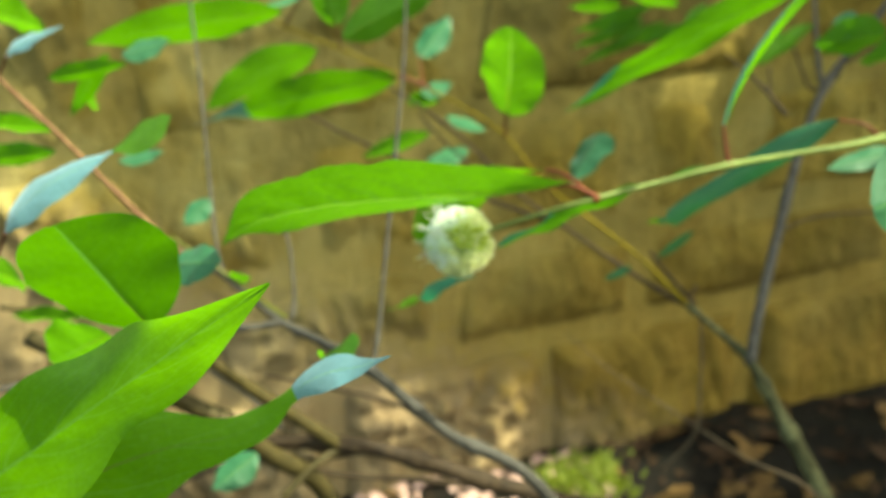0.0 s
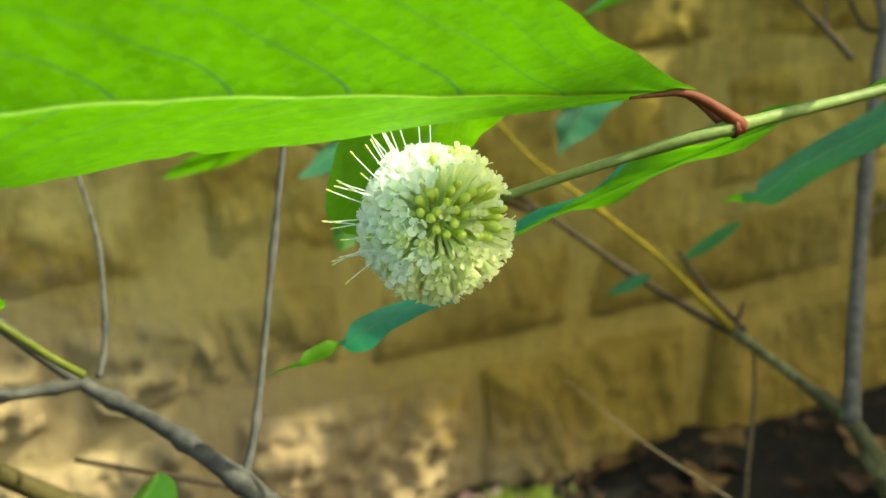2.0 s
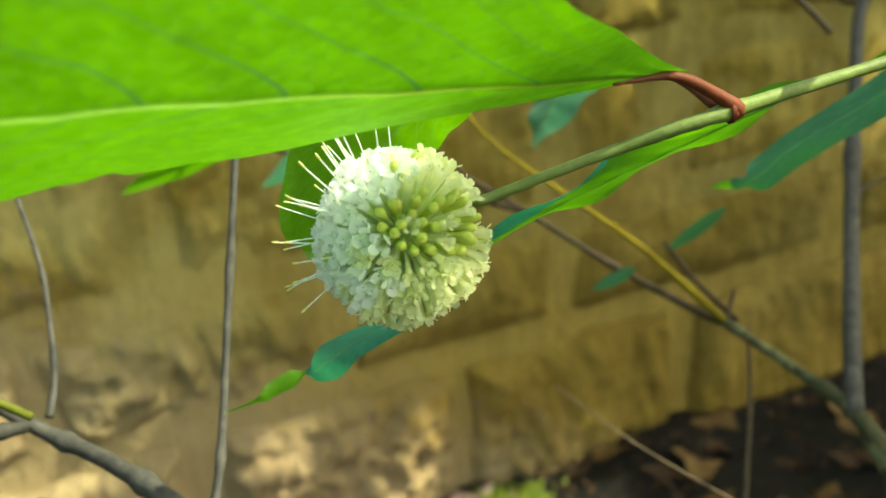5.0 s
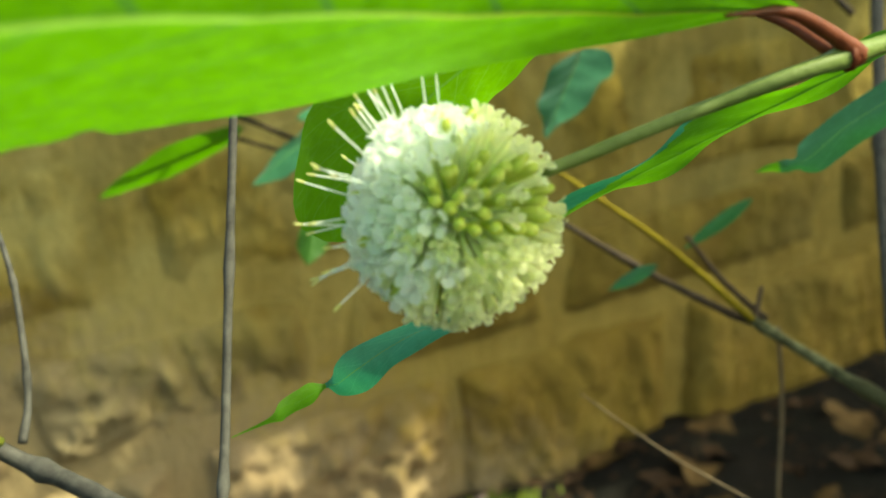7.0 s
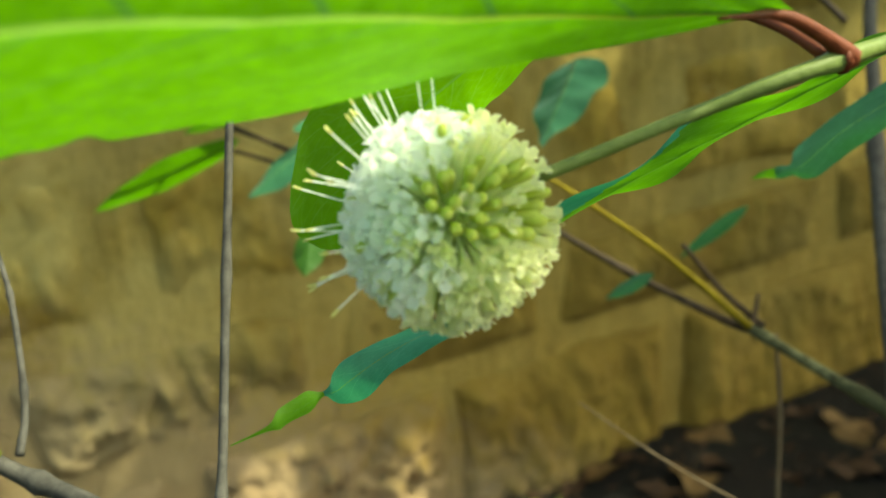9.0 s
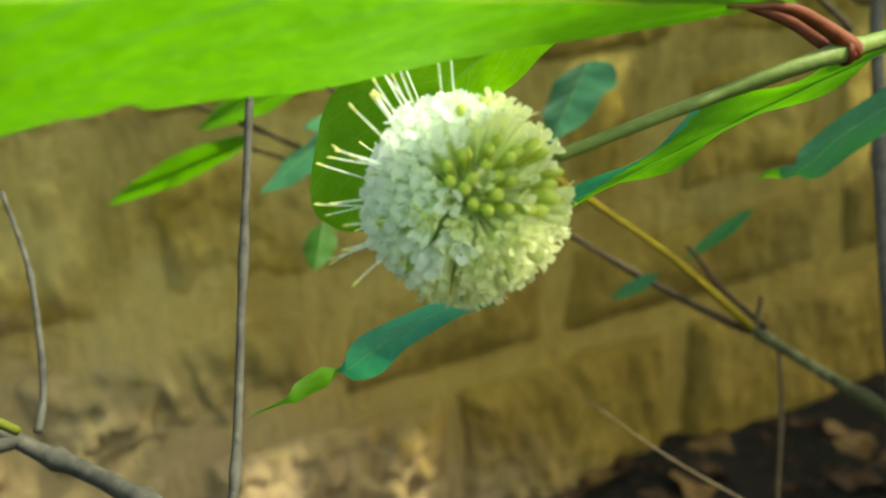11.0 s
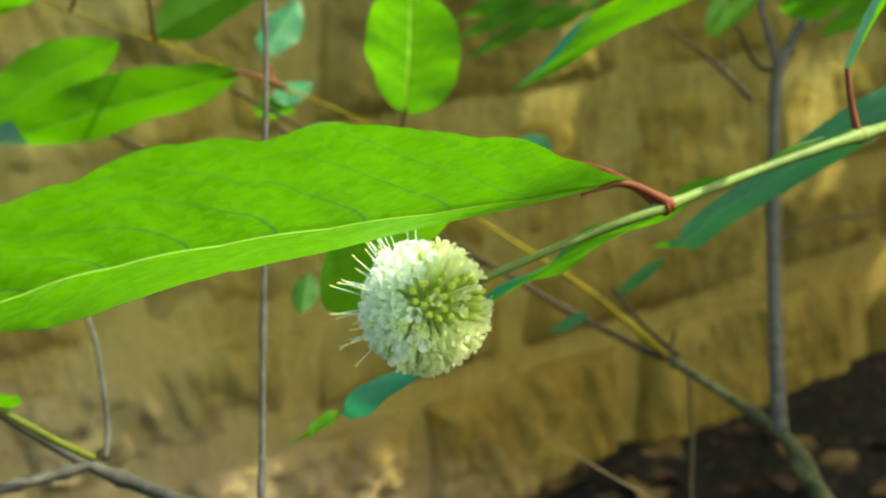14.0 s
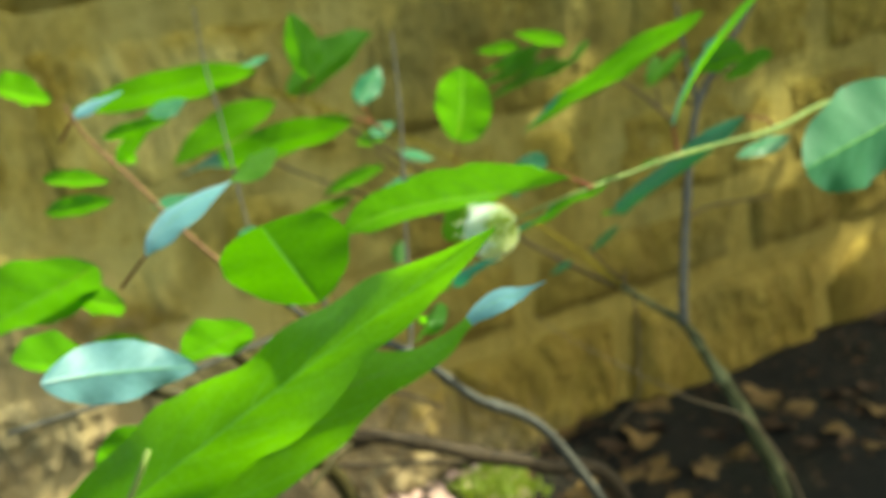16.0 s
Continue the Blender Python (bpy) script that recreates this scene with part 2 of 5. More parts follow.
LEAF_PLAIN = leaf_mat("leaf_smooth_green", (0.040, 0.125, 0.007), (0.058, 0.17, 0.011), (0.140, 0.420, 0.008), 0.58, 0.5, 0.22)
# brighter copy of LEAF: stronger sunlight put into its colours
LEAF_LIT = leaf_mat("leaf_lit_green", (0.060, 0.17, 0.010), (0.085, 0.22, 0.016), (0.180, 0.470, 0.011), 0.62, 0.5, 0.6)
# teal copy for upturned faces: sky light painted into the colour
LEAF_SKYLIT = leaf_mat("leaf_skylit_teal", (0.018, 0.175, 0.110), (0.037, 0.230, 0.147), (0.046, 0.331, 0.147), 0.35, 0.45)
RED = bark_mat("petiole_red", (0.085, 0.020, 0.008), (0.150, 0.038, 0.013), 220, 0.55)
STEM = bark_mat("stem_green", (0.091, 0.135, 0.026), (0.148, 0.199, 0.052), 260, 0.5)
YELLOW = bark_mat("stem_yellow", (0.120, 0.087, 0.006), (0.197, 0.154, 0.011), 160, 0.5)
LIME = bark_mat("stem_lime", (0.062, 0.075, 0.009), (0.114, 0.128, 0.018), 160, 0.5)
GREY = bark_mat("bark_grey", (0.025, 0.024, 0.020), (0.077, 0.074, 0.062), 220, 0.7)
BROWN = bark_mat("bark_brown", (0.017, 0.011, 0.006), (0.053, 0.035, 0.017), 200, 0.75)
RUDDY = bark_mat("bark_reddish", (0.128, 0.060, 0.030), (0.255, 0.145, 0.072), 200, 0.6)
YELLOW.node_tree.nodes["Principled BSDF"].inputs["Specular IOR Level"].default_value = 0.05
OLIVE = bark_mat("bark_olive", (0.027, 0.022, 0.007), (0.068, 0.054, 0.017), 120, 0.6)
LICHEN = bark_mat("bark_lichen", (0.034, 0.036, 0.014), (0.080, 0.080, 0.034), 170, 0.85, (0.120, 0.124, 0.058))
DEAD = bark_mat("twig_dead", (0.080, 0.056, 0.029), (0.139, 0.106, 0.063), 200, 0.8)
PETAL = soft_mat("petal_white", (0.86, 0.92, 0.82), (0.93, 0.97, 0.92), 500, (0.93, 0.98, 0.88), 0.52)
CREAM = soft_mat("petal_cream", (0.82, 0.84, 0.46), (0.93, 0.93, 0.62), 500, (0.88, 0.94, 0.56), 0.52)
TUBE = soft_mat("floret_tube", (0.76, 0.83, 0.48), (0.87, 0.91, 0.64), 500, (0.80, 0.90, 0.5), 0.52)
BUD = soft_mat("bud_yellow_green", (0.46, 0.56, 0.06), (0.62, 0.68, 0.16), 400, (0.45, 0.6, 0.1), 0.25)
CORE = soft_mat("head_core_green", (0.34, 0.48, 0.09), (0.46, 0.58, 0.16), 500, (0.2, 0.4, 0.03), 0.15)
TIP = soft_mat("style_tip_yellow", (0.55, 0.56, 0.16), (0.68, 0.68, 0.26), 500, (0.6, 0.5, 0.1), 0.1)
SPECK = bark_mat("anther_dark", (0.07, 0.05, 0.02), (0.16, 0.12, 0.05), 400)
STONE = stone_mat("sandstone", [(0.25, (0.142, 0.100, 0.016)), (0.5, (0.206, 0.152, 0.026)), (0.75, (0.272, 0.210, 0.050))], 7, (0.140, 0.080, 0.013))
MORTAR = stone_mat("lime_mortar", [(0.3, (0.215, 0.164, 0.036)), (0.7, (0.305, 0.246, 0.070))], 9, (0.255, 0.158, 0.032))
# near black all over
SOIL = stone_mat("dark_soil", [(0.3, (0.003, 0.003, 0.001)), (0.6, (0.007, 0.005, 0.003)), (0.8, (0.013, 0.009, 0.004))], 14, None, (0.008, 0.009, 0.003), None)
LITTER = bark_mat("litter_brown", (0.021, 0.011, 0.005), (0.071, 0.037, 0.015), 60, 0.8)
TAN = bark_mat("fallen_leaf_tan", (0.088, 0.049, 0.016), (0.158, 0.097, 0.033), 60, 0.7)
PINK = bark_mat("fallen_leaf_reddish", (0.46, 0.27, 0.22), (0.70, 0.50, 0.43), 60, 0.7)
MOSS = soft_mat("moss_green", (0.10, 0.15, 0.012), (0.22, 0.26, 0.03), 90, (0.3, 0.4, 0.03), 0.3, 0.7)
CANOPY = soft_mat("canopy_leaf_green", (0.045, 0.10, 0.012), (0.07, 0.15, 0.02), 12, (0.13, 0.30, 0.03), 0.45, 0.5)


# ---- builders ----
def part(name, bm, material, parent=None, label=""):
    me = bpy.data.meshes.new(name)
    bm.to_mesh(me)
    bm.free()
    for m in (material if isinstance(material, (list, tuple)) else [material]):
        me.materials.append(m)
    for p in me.polygons:
        p.use_smooth = True
    ob = new(name, me)
    ob.parent = parent
    if label:
        tagged(ob, label)
    return ob


def thing(name, at, label, category, group=""):
    ob = new(name)
    ob.location = at
    ob.empty_display_size = 0.05
    return tagged(ob, label, category, group)


def spline(pts, n):
    """n + 1 points along a Catmull-Rom curve through pts; each point may hold more than three numbers."""
    p = [np.array(q, float) for q in pts]
    p = [2 * p[0] - p[1]] + p + [2 * p[-1] - p[-2]]
    out = []
    m = len(p) - 3
    for i in range(n + 1):
        s = i / n * m
        k = min(int(s), m - 1)
        u = s - k
        a, b, c, d = p[k:k + 4]
        out.append(0.5 * ((2 * b) + (c - a) * u + (2 * a - 5 * b + 4 * c - d) * u * u + (3 * b - a - 3 * c + d) * u ** 3))
    return out


def tube(bm, pts, n=40, sides=9, knots=(), rough=0.08, seed=0.0, mi=0):
    """A tapered, slightly uneven tube along (x, y, z, radius) points, with swellings at the given shares of its length."""
    rows = spline(pts, n)
    rings = []
    ref = Vector((0.31, 0.55, 0.77))
    for i, q in enumerate(rows):
        c = Vector(q[:3])
        t = Vector(rows[min(i + 1, n)][:3]) - Vector(rows[max(i - 1, 0)][:3])
        t.normalize()
        a = t.cross(ref).normalized()
        b = t.cross(a)
        r = max(q[3], 1e-5)
        for k in knots:
            r *= 1 + 0.35 * math.exp(-((i / n - k) * n / 1.1) ** 2)
        ring = []
        for j in range(sides):
            w = 2 * math.pi * j / sides
            rr = r * (1 + rough * noise.noise((c * 90) + Vector((j * 1.7, seed, i * 0.3))))
            ring.append(bm.verts.new(c + (a * math.cos(w) + b * math.sin(w)) * rr))
        rings.append(ring)
    for r0, r1 in zip(rings, rings[1:]):
        for j in range(sides):
            f = bm.faces.new((r0[j], r0[(j + 1) % sides], r1[(j + 1) % sides], r1[j]))
            f.material_index = mi
    for ring, flip in ((rings[0], False), (rings[-1], True)):
        f = bm.faces.new(ring if flip else list(reversed(ring)))
        f.material_index = mi


def rod(name, pts, material, parent, n=40, knots=(), label="", rough=0.08, sides=9):
    """pts: (point, radius in millimetres) pairs."""
    bm = bmesh.new()
    tube(bm, [(*p, r * 0.001) for p, r in pts], n, sides, knots, rough, len(pts) * 1.3)
    return part(name, bm, material, parent, label)


VIEW = Vector((0.08, 0.94, -0.33)).normalized()


def leaf(parent, base, tip, width, bow=(0, 0, 0), face=20.0, side=None, fold=12.0, ripple=0.035, waves=2.4, twist=0.0,
         material=None, nu=36, nv=10, veins=6, seed=0.0, blunt=0.75, point=0.95, name="leaf", label="", droop=0.0, petiole=None, prad=0.9, left=1.0, right=1.0, scallop=0.0, split=None, lobe=0.0, twist_at=None, dim=False, hold=False, quilting=1.0, dips=(), sweep=0.20):
    """A leaf from base to tip, its midrib bowed, its halves folded up by some degrees and its margin waved.
    face: how far it is turned out of the plane that faces the walk; twist: further turn along its length."""
    base, tip, bow = Vector(base), Vector(tip), Vector(bow)
    length = (tip - base).length
    mid = (base + tip) / 2 + bow
    bm = bmesh.new()
    material = material or LEAF
    if side is None:
        t0 = (tip - base).normalized()
        best = None
        glowing = material not in (LEAF_DEEP, LEAF_SKY_SHEEN, LEAF_SKYLIT)
        wide_turn = not hold and glowing and abs(t0.z) < 0.6 and abs(face) < 62
        for f in ((50, -50, 62, -62) if wide_turn else (face, -face)):
            w0 = t0.cross(VIEW).normalized() * math.cos(radians(f)) + VIEW * math.sin(radians(f))
            n0 = w0.cross(t0)
            n0 = n0 if n0.dot(VIEW) < 0 else -n0
            n0.normalize()
            score = -n0.dot(SUN) if glowing or dim else n0.z
            score -= 0.15 if abs(f) > 60 and wide_turn else 0
            if best is None or score > best[0]:
                best = (score, f)
        if wide_turn:
            width *= math.cos(radians(face)) / math.cos(radians(best[1]))
        face = best[1]
    top = max((s / 200) ** blunt * (1 - s / 200) ** point for s in range(201))

    def rib(s):
        return base * (1 - s) ** 2 + mid * 2 * s * (1 - s) + tip * s * s + Vector((0, 0, -droop * length * s ** 3))

    def frame_at(s):
        t = (rib(min(s + 0.02, 1.0)) - rib(max(s - 0.02, 0.0))).normalized()
        if side is None:
            x = t.cross(VIEW).normalized()
            turn = radians(face)
            w = x * math.cos(turn) + VIEW * math.sin(turn)
        else:
            w = Vector(side)
        w = (w - t * w.dot(t)).normalized()
        n = w.cross(t).normalized()
        if twist_at is None:
            a = radians(twist) * (s - 0.3)
        else:
            k = max(0.0, min(1.0, (s - twist_at + 0.09) / 0.18))
            a = radians(twist) * k * k * (3 - 2 * k)
        return t, w * math.cos(a) + n * math.sin(a), n * math.cos(a) - w * math.sin(a)

    def at(s, v):
        t, w, n = frame_at(s)
        grow = left if v < 0 else right
        h = width * 0.5 * grow * (s ** blunt * (1 - s) ** point) / top
        h *= 1 + 0.05 * noise.noise(Vector((s * 9, v * 0.6 + seed, seed * 3.1)))
        h *= 1 + scallop * math.sin(20.0 * s + 2.2 * seed + v) * min(1, 5 * s * (1 - s))
        if scallop:
            h *= 1 + (0.05 * abs(math.sin(math.pi * (veins + 0.5) * (s - 0.2) + 0.4 * (v > 0))) - 0.03 + 0.008 * noise.noise(Vector((s * 70, v, seed)))) * min(1, 6 * s * (1 - s))
        for s0, deep, wide in dips:
            if (s0 > 0) == (v > 0):
                h *= 1 - deep * math.exp(-((s - abs(s0)) / wide) ** 2)
        fo = radians(fold)
        wave = ripple * width * (math.sin(2 * math.pi * waves * s + seed + (1.3 if v > 0 else 0)) + 0.6 * noise.noise(Vector((s * 7, seed, v)))) * abs(v) ** 2 * min(1, 6 * s * (1 - s) + 0.15)
        quilt = -0.012 * quilting * width * abs(math.sin(math.pi * (veins + 1) * (s - 0.16 * abs(v)))) * (0.4 + abs(v)) * (1 - abs(v)) * 2
        ridge = 0.0004 * (1 - s) * math.exp(-(v / 0.035) ** 2) * (-1 if n.dot(VIEW) > 0 else 1)
        back = t * (-lobe * length * max(v, 0.0) * (1 - s) ** 14)
        return rib(s) + back + n * ridge + w * (v * h * math.cos(fo)) + n * (abs(v) * h * math.sin(fo) + wave + quilt)

    grid = []
    lay = bm.loops.layers.uv.new("UVMap")
    spot = {}
    for i in range(nu + 1):
        s = 0.004 + 0.992 * i / nu
        row = []
        for j in range(nv + 1):
            v = 2 * j / nv - 1
            v = math.copysign(abs(v) ** 1.7, v)
            vert = bm.verts.new(at(s, v))
            spot[vert] = ((s - sweep * abs(v) ** 1.5 - 0.05 * abs(v) - 0.07) / (0.72 / max(veins, 1)) + (0.45 if v > 0 else 0.0), abs(v))
            row.append(vert)
        grid.append(row)
    for i in range(nu):
        for j in range(nv):
            f = bm.faces.new((grid[i][j], grid[i][j + 1], grid[i + 1][j + 1], grid[i + 1][j]))
            for lp in f.loops:
                lp[lay].uv = spot[lp.vert]
                if j >= nv // 2 and lp.vert in (grid[i][nv // 2], grid[i + 1][nv // 2]):
                    lp[lay].uv = (spot[lp.vert][0] + 0.45, 0.0)
            if split and i / nu > split[0] + (split[2] * j / nv if len(split) > 2 else 0.0):
                f.material_index = 1
    ob = part(name, bm, [material] + ([split[1]] if split else []), parent, label)
    if petiole is not None:
        p0 = Vector(petiole)
        t = (rib(0.05) - base).normalized()
        m = (p0 + base) / 2 + Vector((0, 0, 0.04 * (base - p0).length))
        rod("petiole", [(p0, prad * 1.35), (tuple(m), prad * 1.05), (tuple(base), prad), (tuple(base + t * length * 0.06), prad * 0.6)], RED, parent, 14, (), "red leaf stalk")
    return ob


def blade(parent, sections, material, tip_material=None, turn_at=2.0, name="leaf", label="", n=60, across=8, cup=0.25, seed=0.0, ripple=0.06, slant=0.0):
    """A narrow leaf through (centre, half width in millimetres, turn in degrees) sections: its halves are cupped, its margin is waved
    and its blade is turned round the midrib from section to section."""
    rows = spline([(*c, w * 0.001, a) for c, w, a in sections], n)
    bm = bmesh.new()
    lay = bm.loops.layers.uv.new("UVMap")
    grid, spot = [], {}
    for i, q in enumerate(rows):
        c = Vector(q[:3])
        t = (Vector(rows[min(i + 1, n)][:3]) - Vector(rows[max(i - 1, 0)][:3])).normalized()
        x = t.cross(VIEW).normalized()
        w = x * math.cos(radians(q[4])) + VIEW * math.sin(radians(q[4]))
        w = (w - t * w.dot(t)).normalized()
        nrm = w.cross(t).normalized()
        half = max(q[3], 0.00008)
        row = []
        for j in range(across + 1):
            v = 2 * j / across - 1
            h = half * (1 + 0.07 * noise.noise(Vector((i * 0.22, v, seed))))
            wave = ripple * half * math.sin(i * 0.42 + seed + (1.6 if v > 0 else 0.0)) * v * v
            vert = bm.verts.new(c + w * (v * h) + nrm * (cup * half * v * v + wave))
            spot[vert] = (i / n * 7 - 1.2 * abs(v), abs(v))
            row.append(vert)
        grid.append(row)
    for i in range(n):
        for j in range(across):
            f = bm.faces.new((grid[i][j], grid[i][j + 1], grid[i + 1][j + 1], grid[i + 1][j]))
            for lp in f.loops:
                lp[lay].uv = spot[lp.vert]
            if i / n > turn_at + slant * (j / across - 0.5):
                f.material_index = 1
    return part(name, bm, [material, tip_material or material], parent, label)


# ---- wall ----
W0 = Vector((0.0, 1.3626, 0.0))
WD = Vector((0.9482, 0.3176, 0.0)).normalized()
WN = Vector((WD.y, -WD.x, 0.0))
GROUND = -0.06


def wall_at(u, out, z):
    return W0 + WD * u + WN * out + Vector((0, 0, z))


wall_bm = bmesh.new()
nu_w, nz_w = 150, 36
rows_w = []
for i in range(nu_w + 1):
    u = -1.6 + 4.2 * i / nu_w
    rows_w.append([wall_bm.verts.new(wall_at(u, 0.004 * noise.fractal(Vector((u * 9, z * 9, 2.0)), 1.0, 2.0, 4), z))
                   for z in [-0.3 + 1.55 * j / nz_w for j in range(nz_w + 1)]])
for i in range(nu_w):
    for j in range(nz_w):
        wall_bm.faces.new((rows_w[i][j], rows_w[i + 1][j], rows_w[i + 1][j + 1], rows_w[i][j + 1]))
back = [wall_bm.verts.new(wall_at(u, -0.45, z)) for u, z in ((-1.6, -0.3), (2.6, -0.3), (2.6, 1.25), (-1.6, 1.25))]
wall_bm.faces.new(list(reversed(back)))
wall_bm.faces.new([rows_w[i][nz_w] for i in range(nu_w + 1)] + [back[2], back[3]])
wall_bm.faces.new([r for r in reversed(rows_w[0])] + [back[0], back[3]])
wall_bm.faces.new(rows_w[-1] + [back[2], back[1]])
bmesh.ops.recalc_face_normals(wall_bm, faces=wall_bm.faces)
wall = part("wall_north", wall_bm, MORTAR)
tagged(wall, "weathered ochre sandstone block wall with wide pale mortar joints", "wall", kind="structure")


# ---- ground ----
def ground_z(x, y):
    near = math.exp(-((x - 0.2) ** 2 + (y - 0.8) ** 2) / 4)
    return GROUND + near * 0.018 * noise.fractal(Vector((x * 6, y * 6, 0.0)), 1.0, 2.0, 4) - (1 - near) * 0.01


g_bm = bmesh.new()
gn = 120
steps = [math.sinh(7.6 * (2 * i / gn - 1)) / math.sinh(7.6) * 400 for i in range(gn + 1)]
g_rows = [[g_bm.verts.new((x + 0.2, y + 0.8, ground_z(x + 0.2, y + 0.8))) for y in steps] for x in steps]
for i in range(gn):
    for j in range(gn):
        g_bm.faces.new((g_rows[i][j], g_rows[i + 1][j], g_rows[i + 1][j + 1], g_rows[i][j + 1]))
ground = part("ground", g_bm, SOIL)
tagged(ground, "dark soil at the foot of the wall", "ground", kind="structure")

# ---- flowering shoot ----
NODE1 = (0.0610, 0.3880, 0.6770)
NODE2 = (0.1210, 0.4100, 0.6820)
NODE3 = (0.2034, 0.4558, 0.6781)
BALL = Vector((0.0070, 0.3850, 0.6630))
shoot = thing("flowering_shoot", (0.2842, 0.5064, 0.6709), "slender green buttonbush shoot with pointed leaves and one white flower ball", "shrub shoot")
shoot.location = (0, 0, 0)
rod("stem", [((0.0185, 0.3850, 0.6668), 0.85), ((0.0405, 0.3876, 0.6721), 0.95), (NODE1, 1.25), ((0.0911, 0.4027, 0.6784), 1.15), (NODE2, 1.45),
             ((0.1606, 0.4349, 0.6791), 1.35), (NODE3, 1.7), ((0.2962, 0.5096, 0.6798), 1.9), ((0.5077, 0.5831, 0.6477), 2.6), ((0.7871, 0.6267, 0.3290), 4.5), ((0.8007, 0.4841, -0.0629), 6.0)],
    STEM, shoot, 120, (0.2, 0.4, 0.6), "pale green smooth stem")
for at, toward in ((NODE1, NODE2), (NODE2, NODE3)):
    ax = (Vector(toward) - Vector(at)).normalized() * 0.0016
    rod("node_collar", [(tuple(Vector(at) - ax), 1.25), (at, 1.6), (tuple(Vector(at) + ax), 1.3)], RED, shoot, 10, (0.5,), "red-brown ring at the leaf stalks")
# the broad leaf over the flower
leaf(shoot, (0.0500, 0.3857, 0.6844), (-0.0765, 0.3338, 0.7205), 0.043, (-0.0346, -0.0391, -0.0061), side=(-0.4536, -1.0014, 0.4883), fold=-5.1, ripple=0.006, waves=2.6, twist=-12.8, droop=0.2625, scallop=0.03, dips=((0.155, 0.03, 0.03), (0.30, -0.03, 0.05), (0.515, 0.13, 0.028), (0.60, -0.07, 0.03), (0.66, 0.05, 0.014), (0.74, -0.04, 0.03), (-0.15, 0.15, 0.08), (-0.42, 0.10, 0.014), (-0.45, 0.08, 0.2), (0.93, 0.45, 0.09), (-0.93, 0.45, 0.09)),
     material=LEAF_BROAD, quilting=0.7, nu=120, nv=28, veins=7, seed=1.7, blunt=1.1656, point=1.2889, label="large bright green leaf lit through from above", right=1.611, left=1.573, lobe=0.045, sweep=0.31)
rod("petiole", [(NODE1, 1.6), ((0.0625, 0.3880, 0.6772), 1.45), ((0.0589, 0.3872, 0.6798), 1.15), ((0.0537, 0.3862, 0.6829), 0.95), ((0.0498, 0.3853, 0.6842), 0.75), ((0.0455, 0.3815, 0.6848), 0.5), ((0.0380, 0.3745, 0.6858), 0.22)], RED, shoot, 30, (0.0,), "brown-red arched leaf stalk")
rod("petiole", [((0.0600, 0.3895, 0.6775), 1.1), ((0.0560, 0.3960, 0.6812), 0.9), ((0.0500, 0.4040, 0.6838), 0.75), ((0.0440, 0.4085, 0.6842), 0.6)], RED, shoot, 20, (), "red leaf stalk behind the broad leaf")
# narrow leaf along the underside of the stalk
leaf(shoot, (0.110, 0.4065, 0.6838), (0.0228, 0.4114, 0.6496), 0.0125, (-0.003, 0.002, 0.0006), face=66, fold=9, ripple=0.11, waves=3.4, split=(0.66, LEAF_SKYLIT, 0.8), material=LEAF_SHADED, nu=110, nv=26, veins=8, seed=0.4, blunt=1.5, point=0.8,
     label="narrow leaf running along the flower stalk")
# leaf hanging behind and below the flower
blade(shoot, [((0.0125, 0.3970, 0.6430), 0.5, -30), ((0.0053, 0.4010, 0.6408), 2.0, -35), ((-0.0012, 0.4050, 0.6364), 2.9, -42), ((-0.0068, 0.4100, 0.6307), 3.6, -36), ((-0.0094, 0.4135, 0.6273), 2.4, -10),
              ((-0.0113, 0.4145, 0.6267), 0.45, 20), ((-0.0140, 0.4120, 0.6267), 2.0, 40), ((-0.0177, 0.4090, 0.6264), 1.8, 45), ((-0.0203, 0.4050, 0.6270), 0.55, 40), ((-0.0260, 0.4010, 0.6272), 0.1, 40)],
      LEAF_SKYLIT, LEAF_LIT, 0.555, label="small twisted leaf below the flower, bluish with a green tip", n=72, seed=2.2)
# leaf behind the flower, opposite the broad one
leaf(shoot, (0.0440, 0.4085, 0.6842), (-0.0055, 0.4240, 0.6475), 0.019, (-0.0105, 0.002, 0.018), face=8, fold=6, ripple=0.03, material=LEAF_LIT, veins=6, seed=3.3, blunt=1.5, point=0.42, scallop=0.05, label="green leaf behind the flower ball")
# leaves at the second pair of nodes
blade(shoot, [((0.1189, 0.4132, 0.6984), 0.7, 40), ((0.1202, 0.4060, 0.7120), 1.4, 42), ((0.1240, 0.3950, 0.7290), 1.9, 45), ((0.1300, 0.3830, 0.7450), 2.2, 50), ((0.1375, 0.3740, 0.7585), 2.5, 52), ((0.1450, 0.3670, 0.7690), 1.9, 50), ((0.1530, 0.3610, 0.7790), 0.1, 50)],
      LEAF_SKY_SHEEN, LEAF, 0.34, slant=0.7, label="upright narrow leaf, bluish below and bright green above", seed=4.1)
rod("petiole", [(NODE2, 1.0), ((0.1196, 0.4118, 0.6905), 0.8), ((0.1189, 0.4132, 0.6984), 0.6)], RED, shoot, 14, (), "red leaf stalk")
